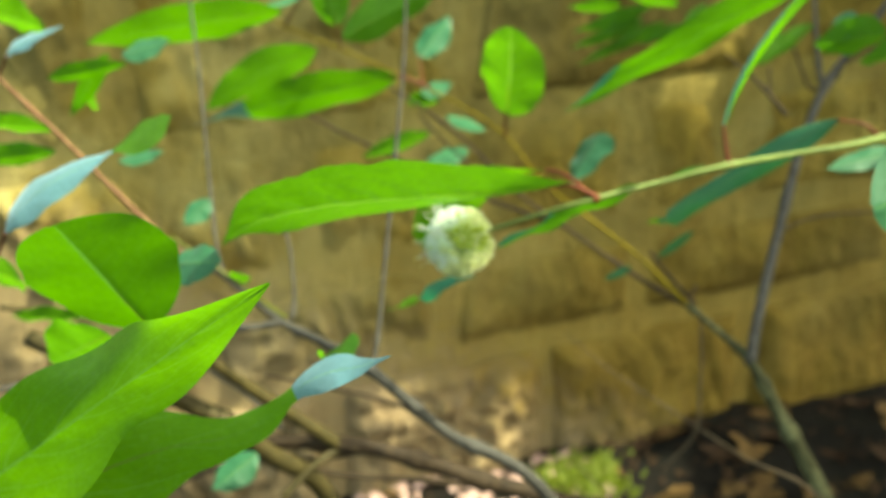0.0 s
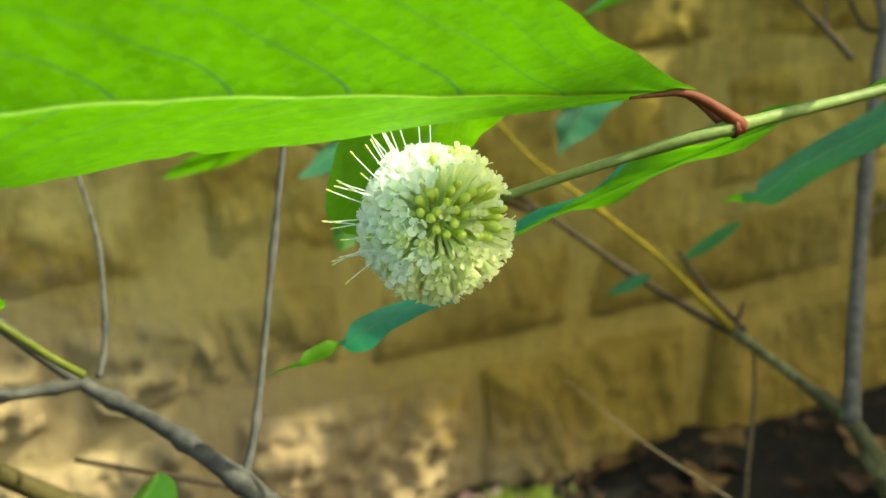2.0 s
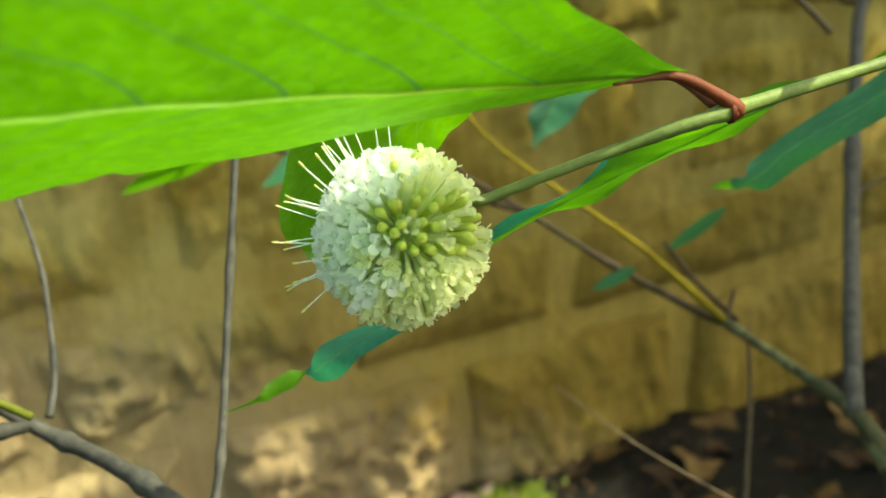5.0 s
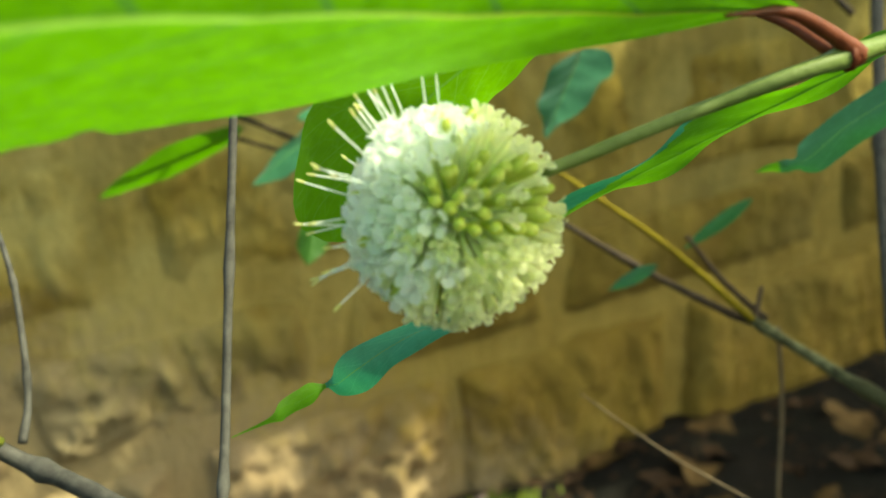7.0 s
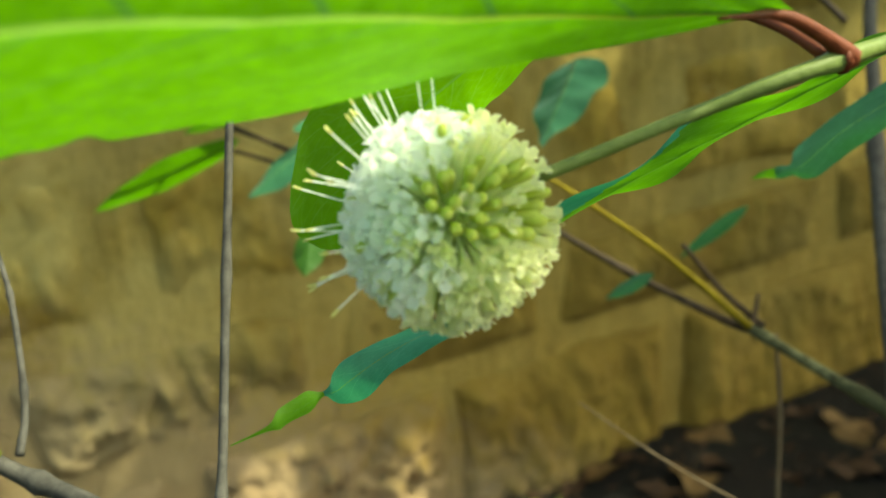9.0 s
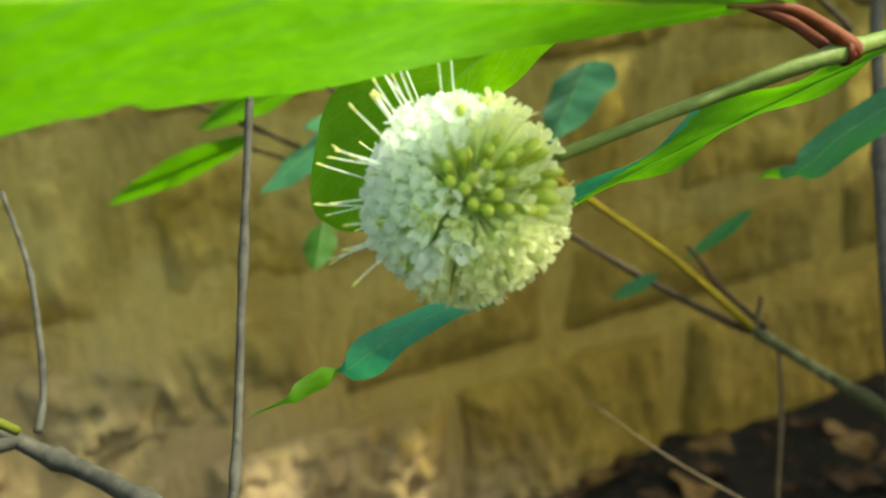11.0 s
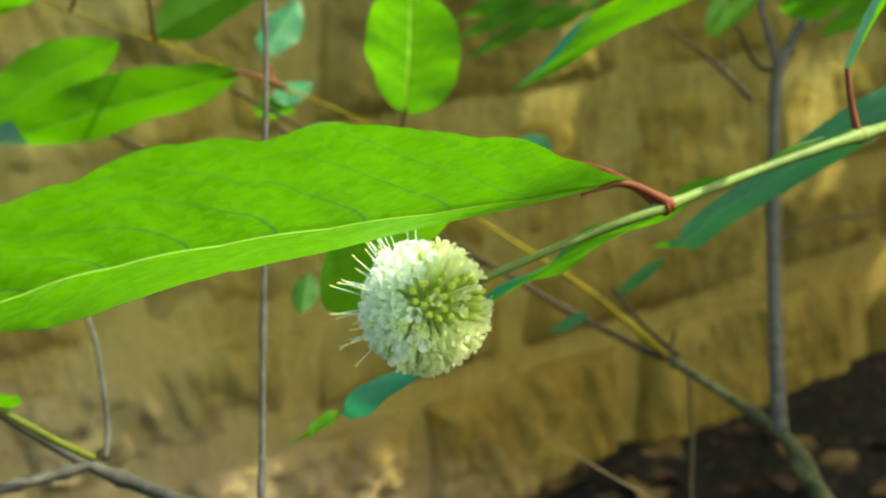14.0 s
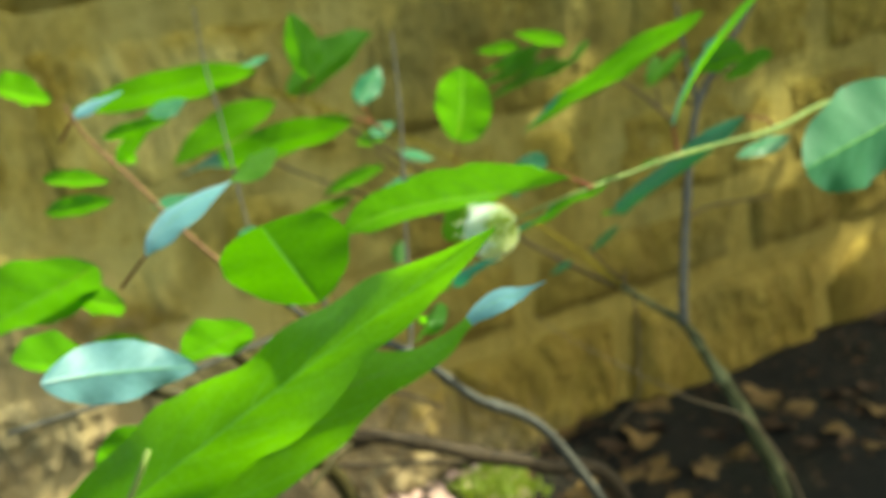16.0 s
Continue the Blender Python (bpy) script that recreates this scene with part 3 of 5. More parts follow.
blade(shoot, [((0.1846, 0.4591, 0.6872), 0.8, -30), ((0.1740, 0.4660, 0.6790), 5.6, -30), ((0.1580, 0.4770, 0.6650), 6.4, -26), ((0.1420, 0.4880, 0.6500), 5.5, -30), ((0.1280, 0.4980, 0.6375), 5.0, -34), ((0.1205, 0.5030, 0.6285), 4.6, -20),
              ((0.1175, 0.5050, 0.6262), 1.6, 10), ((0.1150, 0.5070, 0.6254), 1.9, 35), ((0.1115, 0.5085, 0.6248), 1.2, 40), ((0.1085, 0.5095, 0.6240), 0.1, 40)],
      LEAF_DEEP, LEAF_SHADED, 0.80, label="deep bluish green leaf with a narrow twisted tip", n=72, seed=5.2, ripple=0.16)
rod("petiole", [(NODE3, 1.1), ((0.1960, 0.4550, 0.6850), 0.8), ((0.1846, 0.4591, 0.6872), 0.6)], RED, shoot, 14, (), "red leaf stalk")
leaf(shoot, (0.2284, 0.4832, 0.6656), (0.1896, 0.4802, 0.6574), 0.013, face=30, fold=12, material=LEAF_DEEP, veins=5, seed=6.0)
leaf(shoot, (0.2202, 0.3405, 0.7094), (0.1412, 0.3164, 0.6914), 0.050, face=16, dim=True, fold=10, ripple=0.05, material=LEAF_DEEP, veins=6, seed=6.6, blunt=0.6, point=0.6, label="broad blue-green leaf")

# flower head
head = new("flower_head")
head.parent = shoot
tagged(head, "spherical white buttonbush flower head with protruding styles")
bm = bmesh.new()
bmesh.ops.create_icosphere(bm, subdivisions=3, radius=0.0050)
for v in bm.verts:
    v.co = v.co * (1 + 0.06 * noise.noise(v.co * 900)) + BALL
part("core", bm, CORE, head, "green centre of the flower head")


def floret_mesh(kind, seed):
    """Radial floret along +z from the core: tube and four lobes, a closed bud, or a style with a yellow tip."""
    bm = bmesh.new()
    r = random.Random(seed)
    if kind in ("open", "slim"):
        prof = [(0.0, 0.00032), (0.0040, 0.00046), (0.0066, 0.00066), (0.0084, 0.00092), (0.0092, 0.00106)]
        if kind == "slim":
            prof = [(0.0, 0.00030), (0.0044, 0.00044), (0.0070, 0.00058), (0.0087, 0.00074), (0.0094, 0.00086)]
    elif kind == "bud":
        prof = [(0.0, 0.00032), (0.0042, 0.00042), (0.0064, 0.00058), (0.0076, 0.00080), (0.0087, 0.00082), (0.0094, 0.00054), (0.0096, 0.0001)]
    else:
        prof = [(0.0, 0.00013), (0.0100, 0.00012), (0.0152, 0.00011), (0.0155, 0.00018), (0.0160, 0.00021), (0.0164, 0.00015), (0.0165, 0.00003)]
    n = 8 if kind != "style" else 6
    bend = r.uniform(-0.0009, 0.0009)
    rings = []
    for z, q in prof:
        off = bend * (z / 0.0097) ** 2
        rings.append([bm.verts.new((q * math.cos(2 * math.pi * k / n) + off, q * math.sin(2 * math.pi * k / n), z)) for k in range(n)])
    for a, (r0, r1) in enumerate(zip(rings, rings[1:])):
        for k in range(n):
            f = bm.faces.new((r0[k], r0[(k + 1) % n], r1[(k + 1) % n], r1[k]))
            if kind in ("open", "slim"):
                f.material_index = 0 if a < 2 else 1
            elif kind == "style":
                f.material_index = 1 if a >= 2 else 0
            else:
                f.material_index = 0 if a < 1 else 1
    if kind in ("open", "slim"):
        big = 1.05 if kind == "open" else 0.80
        z0, q0 = prof[-1]
        off = bend
        for k in range(4):
            w = math.pi / 2 * k + 0.2
            c, s = math.cos(w), math.sin(w)
            rows = []
            roll = r.uniform(-0.00025, 0.00025)
            for along, half, up in ((0.0, 0.00080, -0.0001), (0.00022, 0.00086, 0.00035), (0.00048, 0.00078, 0.00070), (0.00074, 0.00054, 0.00095), (0.00088, 0.0002, 0.00100)):
                row = []
                for sg in (-1, 0, 1):
                    x, y = q0 * 0.92 + along * big * r.uniform(0.9, 1.1), half * big * sg
                    row.append(bm.verts.new((x * c - y * s + off, x * s + y * c, z0 + (up - 0.00022 * (sg == 0)) * big + roll * along * 900 + r.uniform(-0.00005, 0.00005))))
                rows.append(row)
            for r0, r1 in zip(rows, rows[1:]):
                for a in range(2):
                    f = bm.faces.new((r0[a], r0[a + 1], r1[a + 1], r1[a]))
                    f.material_index = 1
        for k in range(2):
            w = r.uniform(0, 6.28)
            bmesh.ops.create_icosphere(bm, subdivisions=1, radius=0.00010, matrix=Matrix.Translation((0.0009 * math.cos(w) + off, 0.0009 * math.sin(w), z0 + 0.0002)))
        for f in bm.faces:
            if len(f.verts) == 3:
                f.material_index = 2
    me = bpy.data.meshes.new("floret_" + kind)
    bm.to_mesh(me)
    bm.free()
    for m in {"open": (TUBE, PETAL, SPECK), "slim": (TUBE, CREAM, SPECK), "bud": (TUBE, BUD), "style": (PETAL, TIP)}[kind]:
        me.materials.append(m)
    for p in me.polygons:
        p.use_smooth = True
    return me


OPEN = [floret_mesh("open", s) for s in range(5)]
SLIM = [floret_mesh("slim", s + 40) for s in range(4)]
BUDS = [floret_mesh("bud", s + 9) for s in range(3)]
STYLES = [floret_mesh("style", s + 20) for s in range(3)]
EYE_SPOT = Vector((0.05, -0.93, 0.36)).normalized()
STALK = Vector((0.95, 0.0, 0.25)).normalized()
LIVE = Vector((-0.86, -0.05, 0.50)).normalized()
rng = random.Random(5)
count = 300
for k in range(count):
    z = 1 - 2 * (k + 0.5) / count
    a = k * 2.399963
    d = Vector((math.sqrt(1 - z * z) * math.cos(a), math.sqrt(1 - z * z) * math.sin(a), z))
    d = (d + Vector((rng.uniform(-1, 1), rng.uniform(-1, 1), rng.uniform(-1, 1))) * 0.06).normalized()
    if d.angle(STALK) < 0.28:
        continue
    spot = d.angle(EYE_SPOT)
    right_side = d.angle((EYE_SPOT + STALK * 0.9).normalized())
    budding = (spot < 0.46 and rng.random() < 0.85) or (right_side < 0.55 and rng.random() < 0.5) or rng.random() < 0.05
    me = rng.choice(BUDS if budding else OPEN if d.angle(LIVE) < 1.2 + rng.uniform(-0.35, 0.35) else SLIM)
    o = new("flower_bud" if budding else "floret", me)
    o.parent = head
    ln = 0.92 * rng.uniform(0.92, 1.08) * (0.68 + 0.32 * min(1.0, spot / 1.25) ** 0.8) * (1 + 0.10 * max(0.0, -d.z))
    wd = rng.uniform(0.85, 1.1)
    splay = (d - EYE_SPOT * d.dot(EYE_SPOT)) * 0.28 * max(0.0, 1.0 - spot / 1.2)
    lean = (d + splay + Vector((rng.uniform(-1, 1), rng.uniform(-1, 1), rng.uniform(-1, 1))) * 0.10).normalized()
    o.matrix_basis = Matrix.Translation(BALL + d * 0.0042) @ lean.to_track_quat("Z", "X").to_matrix().to_4x4() @ Matrix.Rotation(rng.uniform(0, 6.28), 4, "Z") @ Matrix.Diagonal((wd, wd, ln, 1))
    if not budding and d.angle(LIVE) < 1.1 and rng.random() < 0.42 and spot > 1.05:
        o = new("style", rng.choice(STYLES))
        o.parent = head
        o.matrix_basis = Matrix.Translation(BALL + d * 0.0042) @ lean.to_track_quat("Z", "X").to_matrix().to_4x4() @ Matrix.Diagonal((0.85, 0.85, rng.uniform(0.84, 1.02), 1))

# ---- near leafy shoot, left of the walk ----
near = thing("leafy_shoot", (0, 0, 0), "near green shoot with broad soft leaves reaching across the view", "shrub shoot")
rod("stem", [((-0.1564, 0.2327, 0.6499), 1.2), ((-0.1919, 0.2361, 0.5714), 1.6), ((-0.2496, 0.2152, 0.3388), 3.0), ((-0.2812, 0.1632, 0.0790), 4.0)], STEM, near, 30, (0.3,))
leaf(near, (-0.2218, 0.2900, 0.5734), (-0.0344, 0.1911, 0.7255), 0.040, (0.004, 0.0, 0.004), face=12, hold=True, fold=6, ripple=0.12, scallop=0.05, dips=((0.74, 0.22, 0.05), (-0.74, 0.22, 0.05), (0.6, 0.08, 0.04)), material=LEAF_LIT, nu=80, nv=16, veins=7, seed=7.7, blunt=0.6, point=0.95, label="near bright green leaf with a drawn-out tip")
# the tip past the twist has the sky reflection in its colour
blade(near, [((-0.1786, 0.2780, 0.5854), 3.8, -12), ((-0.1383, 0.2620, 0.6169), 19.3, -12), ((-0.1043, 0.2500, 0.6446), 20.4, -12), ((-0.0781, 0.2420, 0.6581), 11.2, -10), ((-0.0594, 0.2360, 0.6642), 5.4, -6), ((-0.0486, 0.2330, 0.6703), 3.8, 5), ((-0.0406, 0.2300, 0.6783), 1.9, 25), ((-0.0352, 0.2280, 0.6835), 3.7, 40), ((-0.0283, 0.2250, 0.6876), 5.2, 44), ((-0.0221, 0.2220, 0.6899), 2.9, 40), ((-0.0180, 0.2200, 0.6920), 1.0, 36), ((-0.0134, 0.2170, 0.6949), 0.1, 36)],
      LEAF_LIT, LEAF_SKY_SHEEN, 0.56, label="near bright green leaf with a twisted bluish tip", n=90, across=14, cup=0.10, seed=8.4, ripple=0.05)
leaf(near, (-0.1910, 0.2511, 0.6737), (-0.1387, 0.2797, 0.6584), 0.024, (0, 0, 0.003), face=6, dim=True, fold=10, ripple=0.08, material=LEAF_SKY_SHEEN, seed=2.9, label="blue-green leaf seen edge-on")

# ---- red-stemmed shoot on the left ----
left = thing("leafy_shoot", (0, 0, 0), "red-brown shoot with paired green leaves", "shrub shoot")
rod("young_stem", [((-0.1937, 0.4304, 0.7458), 0.76), ((-0.1881, 0.4426, 0.7267), 0.95), ((-0.1690, 0.4512, 0.6974), 1.09), ((-0.1530, 0.4603, 0.6700), 1.23), ((-0.1314, 0.4640, 0.6409), 1.38), ((-0.1244, 0.4655, 0.6342), 1.42)], RUDDY, left, 50, (0.3, 0.62), "reddish young stem")
rod("stem", [((-0.1271, 0.4646, 0.6370), 1.09), ((-0.1079, 0.4704, 0.6190), 1.56), ((-0.0832, 0.4749, 0.5918), 2.03),
             ((-0.0606, 0.4586, 0.5864), 2.25), ((-0.0367, 0.4295, 0.5853), 2.49), ((-0.0025, 0.4269, 0.5517), 2.80), ((0.0488, 0.4298, 0.5074), 3.27), ((0.1120, 0.4474, 0.3531), 3.89), ((0.1403, 0.4271, 0.0573), 4.67)],
    GREY, left, 110, (0.3, 0.42, 0.5, 0.58, 0.66), "grey-brown knotted branch")
rod("twig", [((-0.1085, 0.4704, 0.6190), 1.01), ((-0.1129, 0.4807, 0.6340), 0.85), ((-0.1187, 0.5104, 0.6760), 0.78), ((-0.1227, 0.5333, 0.7128), 0.70), ((-0.1274, 0.5531, 0.7410), 0.62), ((-0.1300, 0.5765, 0.7787), 0.47)], GREY, left, 50, (0.25, 0.5, 0.75), "thin grey twig")
rod("twig", [((-0.0785, 0.4753, 0.5927), 1.09), ((-0.0773, 0.4829, 0.6007), 0.85), ((-0.0784, 0.4941, 0.6182), 0.78), ((-0.0809, 0.5024, 0.6278), 0.70), ((-0.0869, 0.5161, 0.6392), 0.62)], GREY, left, 40, (0.3, 0.6), "thin grey twig")
rod("twig", [((-0.0359, 0.4297, 0.5860), 1.16), ((-0.0329, 0.4385, 0.5969), 1.01), ((-0.0280, 0.4596, 0.6286), 0.93), ((-0.0210, 0.4859, 0.6746), 0.89), ((-0.0155, 0.5090, 0.7119), 0.78), ((-0.0119, 0.5338, 0.7534), 0.62)], GREY, left, 60, (0.2, 0.42, 0.6, 0.8), "thin upright grey twig")
rod("branch", [((-0.0817, 0.4749, 0.5918), 1.79), ((-0.0953, 0.4703, 0.5921), 1.71), ((-0.1120, 0.4613, 0.5939), 1.63), ((-0.1598, 0.4409, 0.5904), 1.48), ((-0.2063, 0.4209, 0.5883), 1.40), ((-0.2487, 0.4022, 0.5892), 1.25)], GREY, left, 50, (0.12, 0.3, 0.6), "pale grey side branch")
rod("sucker", [((-0.0802, 0.4675, 0.5975), 1.16), ((-0.0882, 0.4616, 0.6078), 1.09), ((-0.0996, 0.4570, 0.6215), 1.01), ((-0.1288, 0.4567, 0.6468), 0.78)], LIME, left, 30, (), "yellow-green young side stem")
# blue half: sky sheen painted as leaf colour
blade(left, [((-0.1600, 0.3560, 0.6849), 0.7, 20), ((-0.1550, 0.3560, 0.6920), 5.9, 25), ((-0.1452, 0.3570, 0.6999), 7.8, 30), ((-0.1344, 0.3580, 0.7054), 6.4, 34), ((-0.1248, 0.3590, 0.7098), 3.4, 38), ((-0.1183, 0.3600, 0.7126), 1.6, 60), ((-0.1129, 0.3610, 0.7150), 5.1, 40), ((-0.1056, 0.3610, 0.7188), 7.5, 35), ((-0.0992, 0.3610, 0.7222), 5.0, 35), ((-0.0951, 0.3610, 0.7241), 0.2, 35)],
      LEAF_SKY_SHEEN, LEAF_LIT, 0.555, label="leaf with a sky-blue sheen and a green tip", n=80, across=12, seed=9.3)
rod("petiole", [((-0.1763, 0.3765, 0.6650), 0.9), ((-0.1600, 0.3560, 0.6849), 0.6)], RED, left, 10, (), "red leaf stalk")
leaf(left, (-0.0883, 0.2799, 0.6772), (-0.1066, 0.2671, 0.7152), 0.052, (-0.002, 0.0, 0.003), face=25, fold=6, ripple=0.012, quilting=0.1, material=LEAF_PLAIN, nu=48, nv=14, veins=6, seed=1.1, blunt=0.64, point=0.5, label="broad rounded leaf, evenly green")
leaf(left, (-0.0968, 0.3379, 0.6757), (-0.0751, 0.3240, 0.6816), 0.016, face=35, fold=8, material=LEAF_DEEP, seed=1.9, veins=4)
leaf(left, (-0.0978, 0.4610, 0.6193), (-0.0988, 0.4480, 0.6301), 0.010, face=10, fold=14, material=LEAF, veins=4, seed=0.7, nu=20)
leaf(left, (-0.1112, 0.4705, 0.6601), (-0.1225, 0.4617, 0.6504), 0.013, face=20, fold=10, material=LEAF_DEEP, veins=4, seed=4.4)
blade(left, [((-0.2009, 0.4850, 0.7302), 0.6, 20), ((-0.1969, 0.4850, 0.7342), 3.5, 25), ((-0.1904, 0.4840, 0.7372), 4.5, 28), ((-0.1826, 0.4820, 0.7398), 2.4, 30), ((-0.1708, 0.4800, 0.7436), 0.3, 30)],
      LEAF_SKY_SHEEN, label="small pale leaf on a red stalk", n=40, seed=5.5)
rod("petiole", [((-0.2103, 0.4918, 0.7187), 0.9), ((-0.2009, 0.4850, 0.7302), 0.6)], RED, left, 10, (), "red leaf stalk")
leaf(left, (-0.1685, 0.5552, 0.7172), (-0.1421, 0.5579, 0.7246), 0.015, face=25, material=LEAF_DEEP, veins=5, seed=3.8)
leaf(left, (-0.1897, 0.5015, 0.7159), (-0.1505, 0.5035, 0.7215), 0.010, face=40, material=LEAF, veins=5, seed=2.8)
leaf(left, (-0.1600, 0.5053, 0.7263), (-0.1902, 0.5249, 0.6924), 0.010, face=30, material=LEAF, veins=5, seed=2.1)
leaf(left, (-0.1867, 0.5288, 0.7033), (-0.1754, 0.5259, 0.6954), 0.012, face=20, material=LEAF_SHADED, veins=4, seed=2.6)
leaf(left, (-0.1727, 0.5359, 0.6643), (-0.1480, 0.5373, 0.6681), 0.011, face=35, material=LEAF_DEEP, veins=4, seed=3.1)
leaf(left, (-0.2262, 0.4883, 0.6797), (-0.1872, 0.4893, 0.6824), 0.012, face=30, material=LEAF_SHADED, veins=4, seed=3.5)
leaf(left, (-0.2253, 0.4949, 0.6979), (-0.1881, 0.4929, 0.6924), 0.012, face=45, material=LEAF_SHADED, veins=4, seed=3.6)
leaf(left, (-0.2727, 0.6372, 0.7378), (-0.2355, 0.6324, 0.7249), 0.02, face=30, material=LEAF_SHADED, veins=4, seed=3.65)
leaf(left, (-0.0334, 0.3278, 0.6508), (-0.0495, 0.3039, 0.6428), 0.012, (0.003, 0, -0.001), face=58, hold=True, fold=14, twist=120, twist_at=0.52, split=(0.5, LEAF), material=LEAF_SHADED, nu=50, veins=4, seed=6.3, blunt=0.5, point=0.9, label="small twisted leaf on the branch")
leaf(left, (-0.0958, 0.4371, 0.5391), (-0.1165, 0.4226, 0.5284), 0.018, face=25, fold=16, material=LEAF_DEEP, veins=4, seed=6.9)
leaf(left, (-0.2132, 0.4620, 0.6074), (-0.1828, 0.4796, 0.5974), 0.012, face=50, material=LEAF_SHADED, veins=4, seed=7.2)
leaf(left, (-0.1817, 0.4107, 0.6450), (-0.2218, 0.4399, 0.6478), 0.020, face=20, material=LEAF_SHADED, veins=4, seed=7.4)
leaf(left, (-0.1189, 0.3283, 0.6545), (-0.1537, 0.3585, 0.6304), 0.019, face=20, material=LEAF_SHADED, veins=4, seed=7.9)
leaf(left, (-0.1894, 0.3992, 0.6713), (-0.2692, 0.4421, 0.6293), 0.034, face=25, material=LEAF_SHADED, veins=5, seed=8.1)
leaf(left, (-0.1843, 0.3452, 0.6388), (-0.2343, 0.3843, 0.6342), 0.026, face=25, material=LEAF_SHADED, veins=5, seed=8.3)
leaf(left, (-0.1526, 0.3208, 0.6133), (-0.1968, 0.3400, 0.5833), 0.03, face=25, material=LEAF_SHADED, veins=5, seed=8.6)

# ---- low branches at the left foot ----
low = thing("low_branches", (0, 0, 0), "tangle of brown and olive branches near the ground", "shrub branches")
rod("branch", [((-0.1375, 0.5437, 0.4811), 4.2), ((-0.0962, 0.5440, 0.4819), 4.6), ((-0.0551, 0.5424, 0.4775), 5.0), ((-0.0146, 0.5469, 0.4606), 5.2), ((0.0236, 0.5507, 0.4418), 5.4), ((0.0712, 0.5628, 0.4165), 5.8), ((0.1437, 0.5838, 0.3574), 6.5), ((0.1844, 0.5879, 0.0762), 8.0)], BROWN, low, 60, (0.2, 0.4, 0.55), "thick brown branch")
rod("branch", [((-0.1495, 0.4610, 0.6046), 2.6), ((-0.1267, 0.4891, 0.5649), 3.2), ((-0.1018, 0.5168, 0.5241), 3.8), ((-0.0688, 0.5429, 0.4788), 4.4)], OLIVE, low, 40, (0.3, 0.7), "olive-green branch")
rod("twig", [((-0.1079, 0.5401, 0.5298), 0.9), ((-0.0651, 0.5365, 0.5197), 1.0), ((-0.0322, 0.5331, 0.5104), 1.2), ((-0.0062, 0.5285, 0.4977), 1.4)], BROWN, low, 30, (0.3, 0.6))
rod("twig", [((-0.1912, 0.5157, 0.4627), 1.0), ((-0.1573, 0.5198, 0.4737), 1.2), ((-0.1256, 0.5316, 0.4770), 1.3), ((-0.0829, 0.5403, 0.4716), 1.5), ((-0.0553, 0.5412, 0.4743), 1.6)], BROWN, low, 30, (0.4,))
rod("twig", [((-0.1313, 0.5505, 0.4704), 1.0), ((-0.0754, 0.5544, 0.4519), 1.4), ((-0.0156, 0.5603, 0.4390), 1.6), ((0.0351, 0.5661, 0.4257), 1.35)], BROWN, low, 30, (0.4, 0.7))
rod("twig", [((-0.1410, 0.5417, 0.5340), 1.0), ((-0.1184, 0.5360, 0.5183), 1.1), ((-0.1011, 0.5379, 0.4943), 1.3)], GREY, low, 20, (0.1,))
rod("branch", [((-0.1013, 0.5154, 0.4618), 2.2), ((-0.0817, 0.5306, 0.4744), 2.4), ((-0.0689, 0.5420, 0.4765), 2.6)], OLIVE, low, 20)
rod("twig", [((-0.2535, 0.5377, 0.5814), 1.5), ((-0.2183, 0.5360, 0.5768), 1.4), ((-0.1931, 0.5317, 0.5651), 1.0)], OLIVE, low, 20)
rod("twig", [((-0.2312, 0.5515, 0.5609), 0.8), ((-0.2078, 0.5522, 0.5630), 0.7)], BROWN, low, 12)
rod("branch", [((-0.2239, 0.4996, 0.5790), 4.6), ((-0.1694, 0.4876, 0.5550), 5.0), ((-0.1426, 0.4996, 0.5340), 5.2), ((-0.1102, 0.5154, 0.4953), 5.6), ((-0.0694, 0.5519, 0.3985), 6.4), ((-0.0535, 0.5230, 0.0934), 7.5)], OLIVE, low, 50, (0.3, 0.5), "thick olive branch")

# ---- upper stem behind the flower ----
upper = thing("leafy_shoot", (0, 0, 0), "yellow-brown shoot behind the flower with pairs of green leaves", "shrub shoot")
YN = (0.1560, 0.6030, 0.5340)
rod("stem", [((-0.1329, 0.7390, 0.7253), 0.6), ((-0.1058, 0.7324, 0.7072), 0.65), ((-0.0585, 0.7198, 0.6871), 0.7), ((-0.0100, 0.7063, 0.6647), 0.7), ((0.0220, 0.6803, 0.6516), 0.7), ((0.0447, 0.6542, 0.6384), 0.75), ((0.0687, 0.6384, 0.6098), 0.7),
             ((0.0981, 0.6248, 0.5868), 0.9), ((0.1263, 0.6164, 0.5639), 1.25), (YN, 1.7)], YELLOW, upper, 80, (0.33, 0.55, 0.78), "yellow-green upper stem")
rod("branch", [((-0.0312, 0.6963, 0.6664), 0.8), ((-0.0049, 0.6899, 0.6488), 1.0), ((0.0209, 0.6724, 0.6300), 1.1), ((0.0537, 0.6601, 0.5962), 1.0), ((0.0827, 0.6474, 0.5760), 1.15), ((0.1176, 0.6284, 0.5530), 1.35), ((0.1481, 0.6115, 0.5358), 1.7), (YN, 2.0)], BROWN, upper, 60, (0.2, 0.5, 0.7), "brown side stem")
rod("branch", [(YN, 1.9), ((0.1723, 0.5704, 0.5253), 2.2), ((0.1790, 0.5377, 0.5230), 3.2), ((0.1920, 0.5284, 0.4974), 4.4), ((0.2057, 0.5190, 0.4717), 4.9), ((0.2228, 0.5164, 0.4354), 5.4), ((0.2535, 0.5172, 0.3498), 6.2), ((0.2779, 0.4859, 0.0885), 7.5)], LICHEN, upper, 60, (0.02, 0.2, 0.35, 0.5), "green-grey lichened stem")
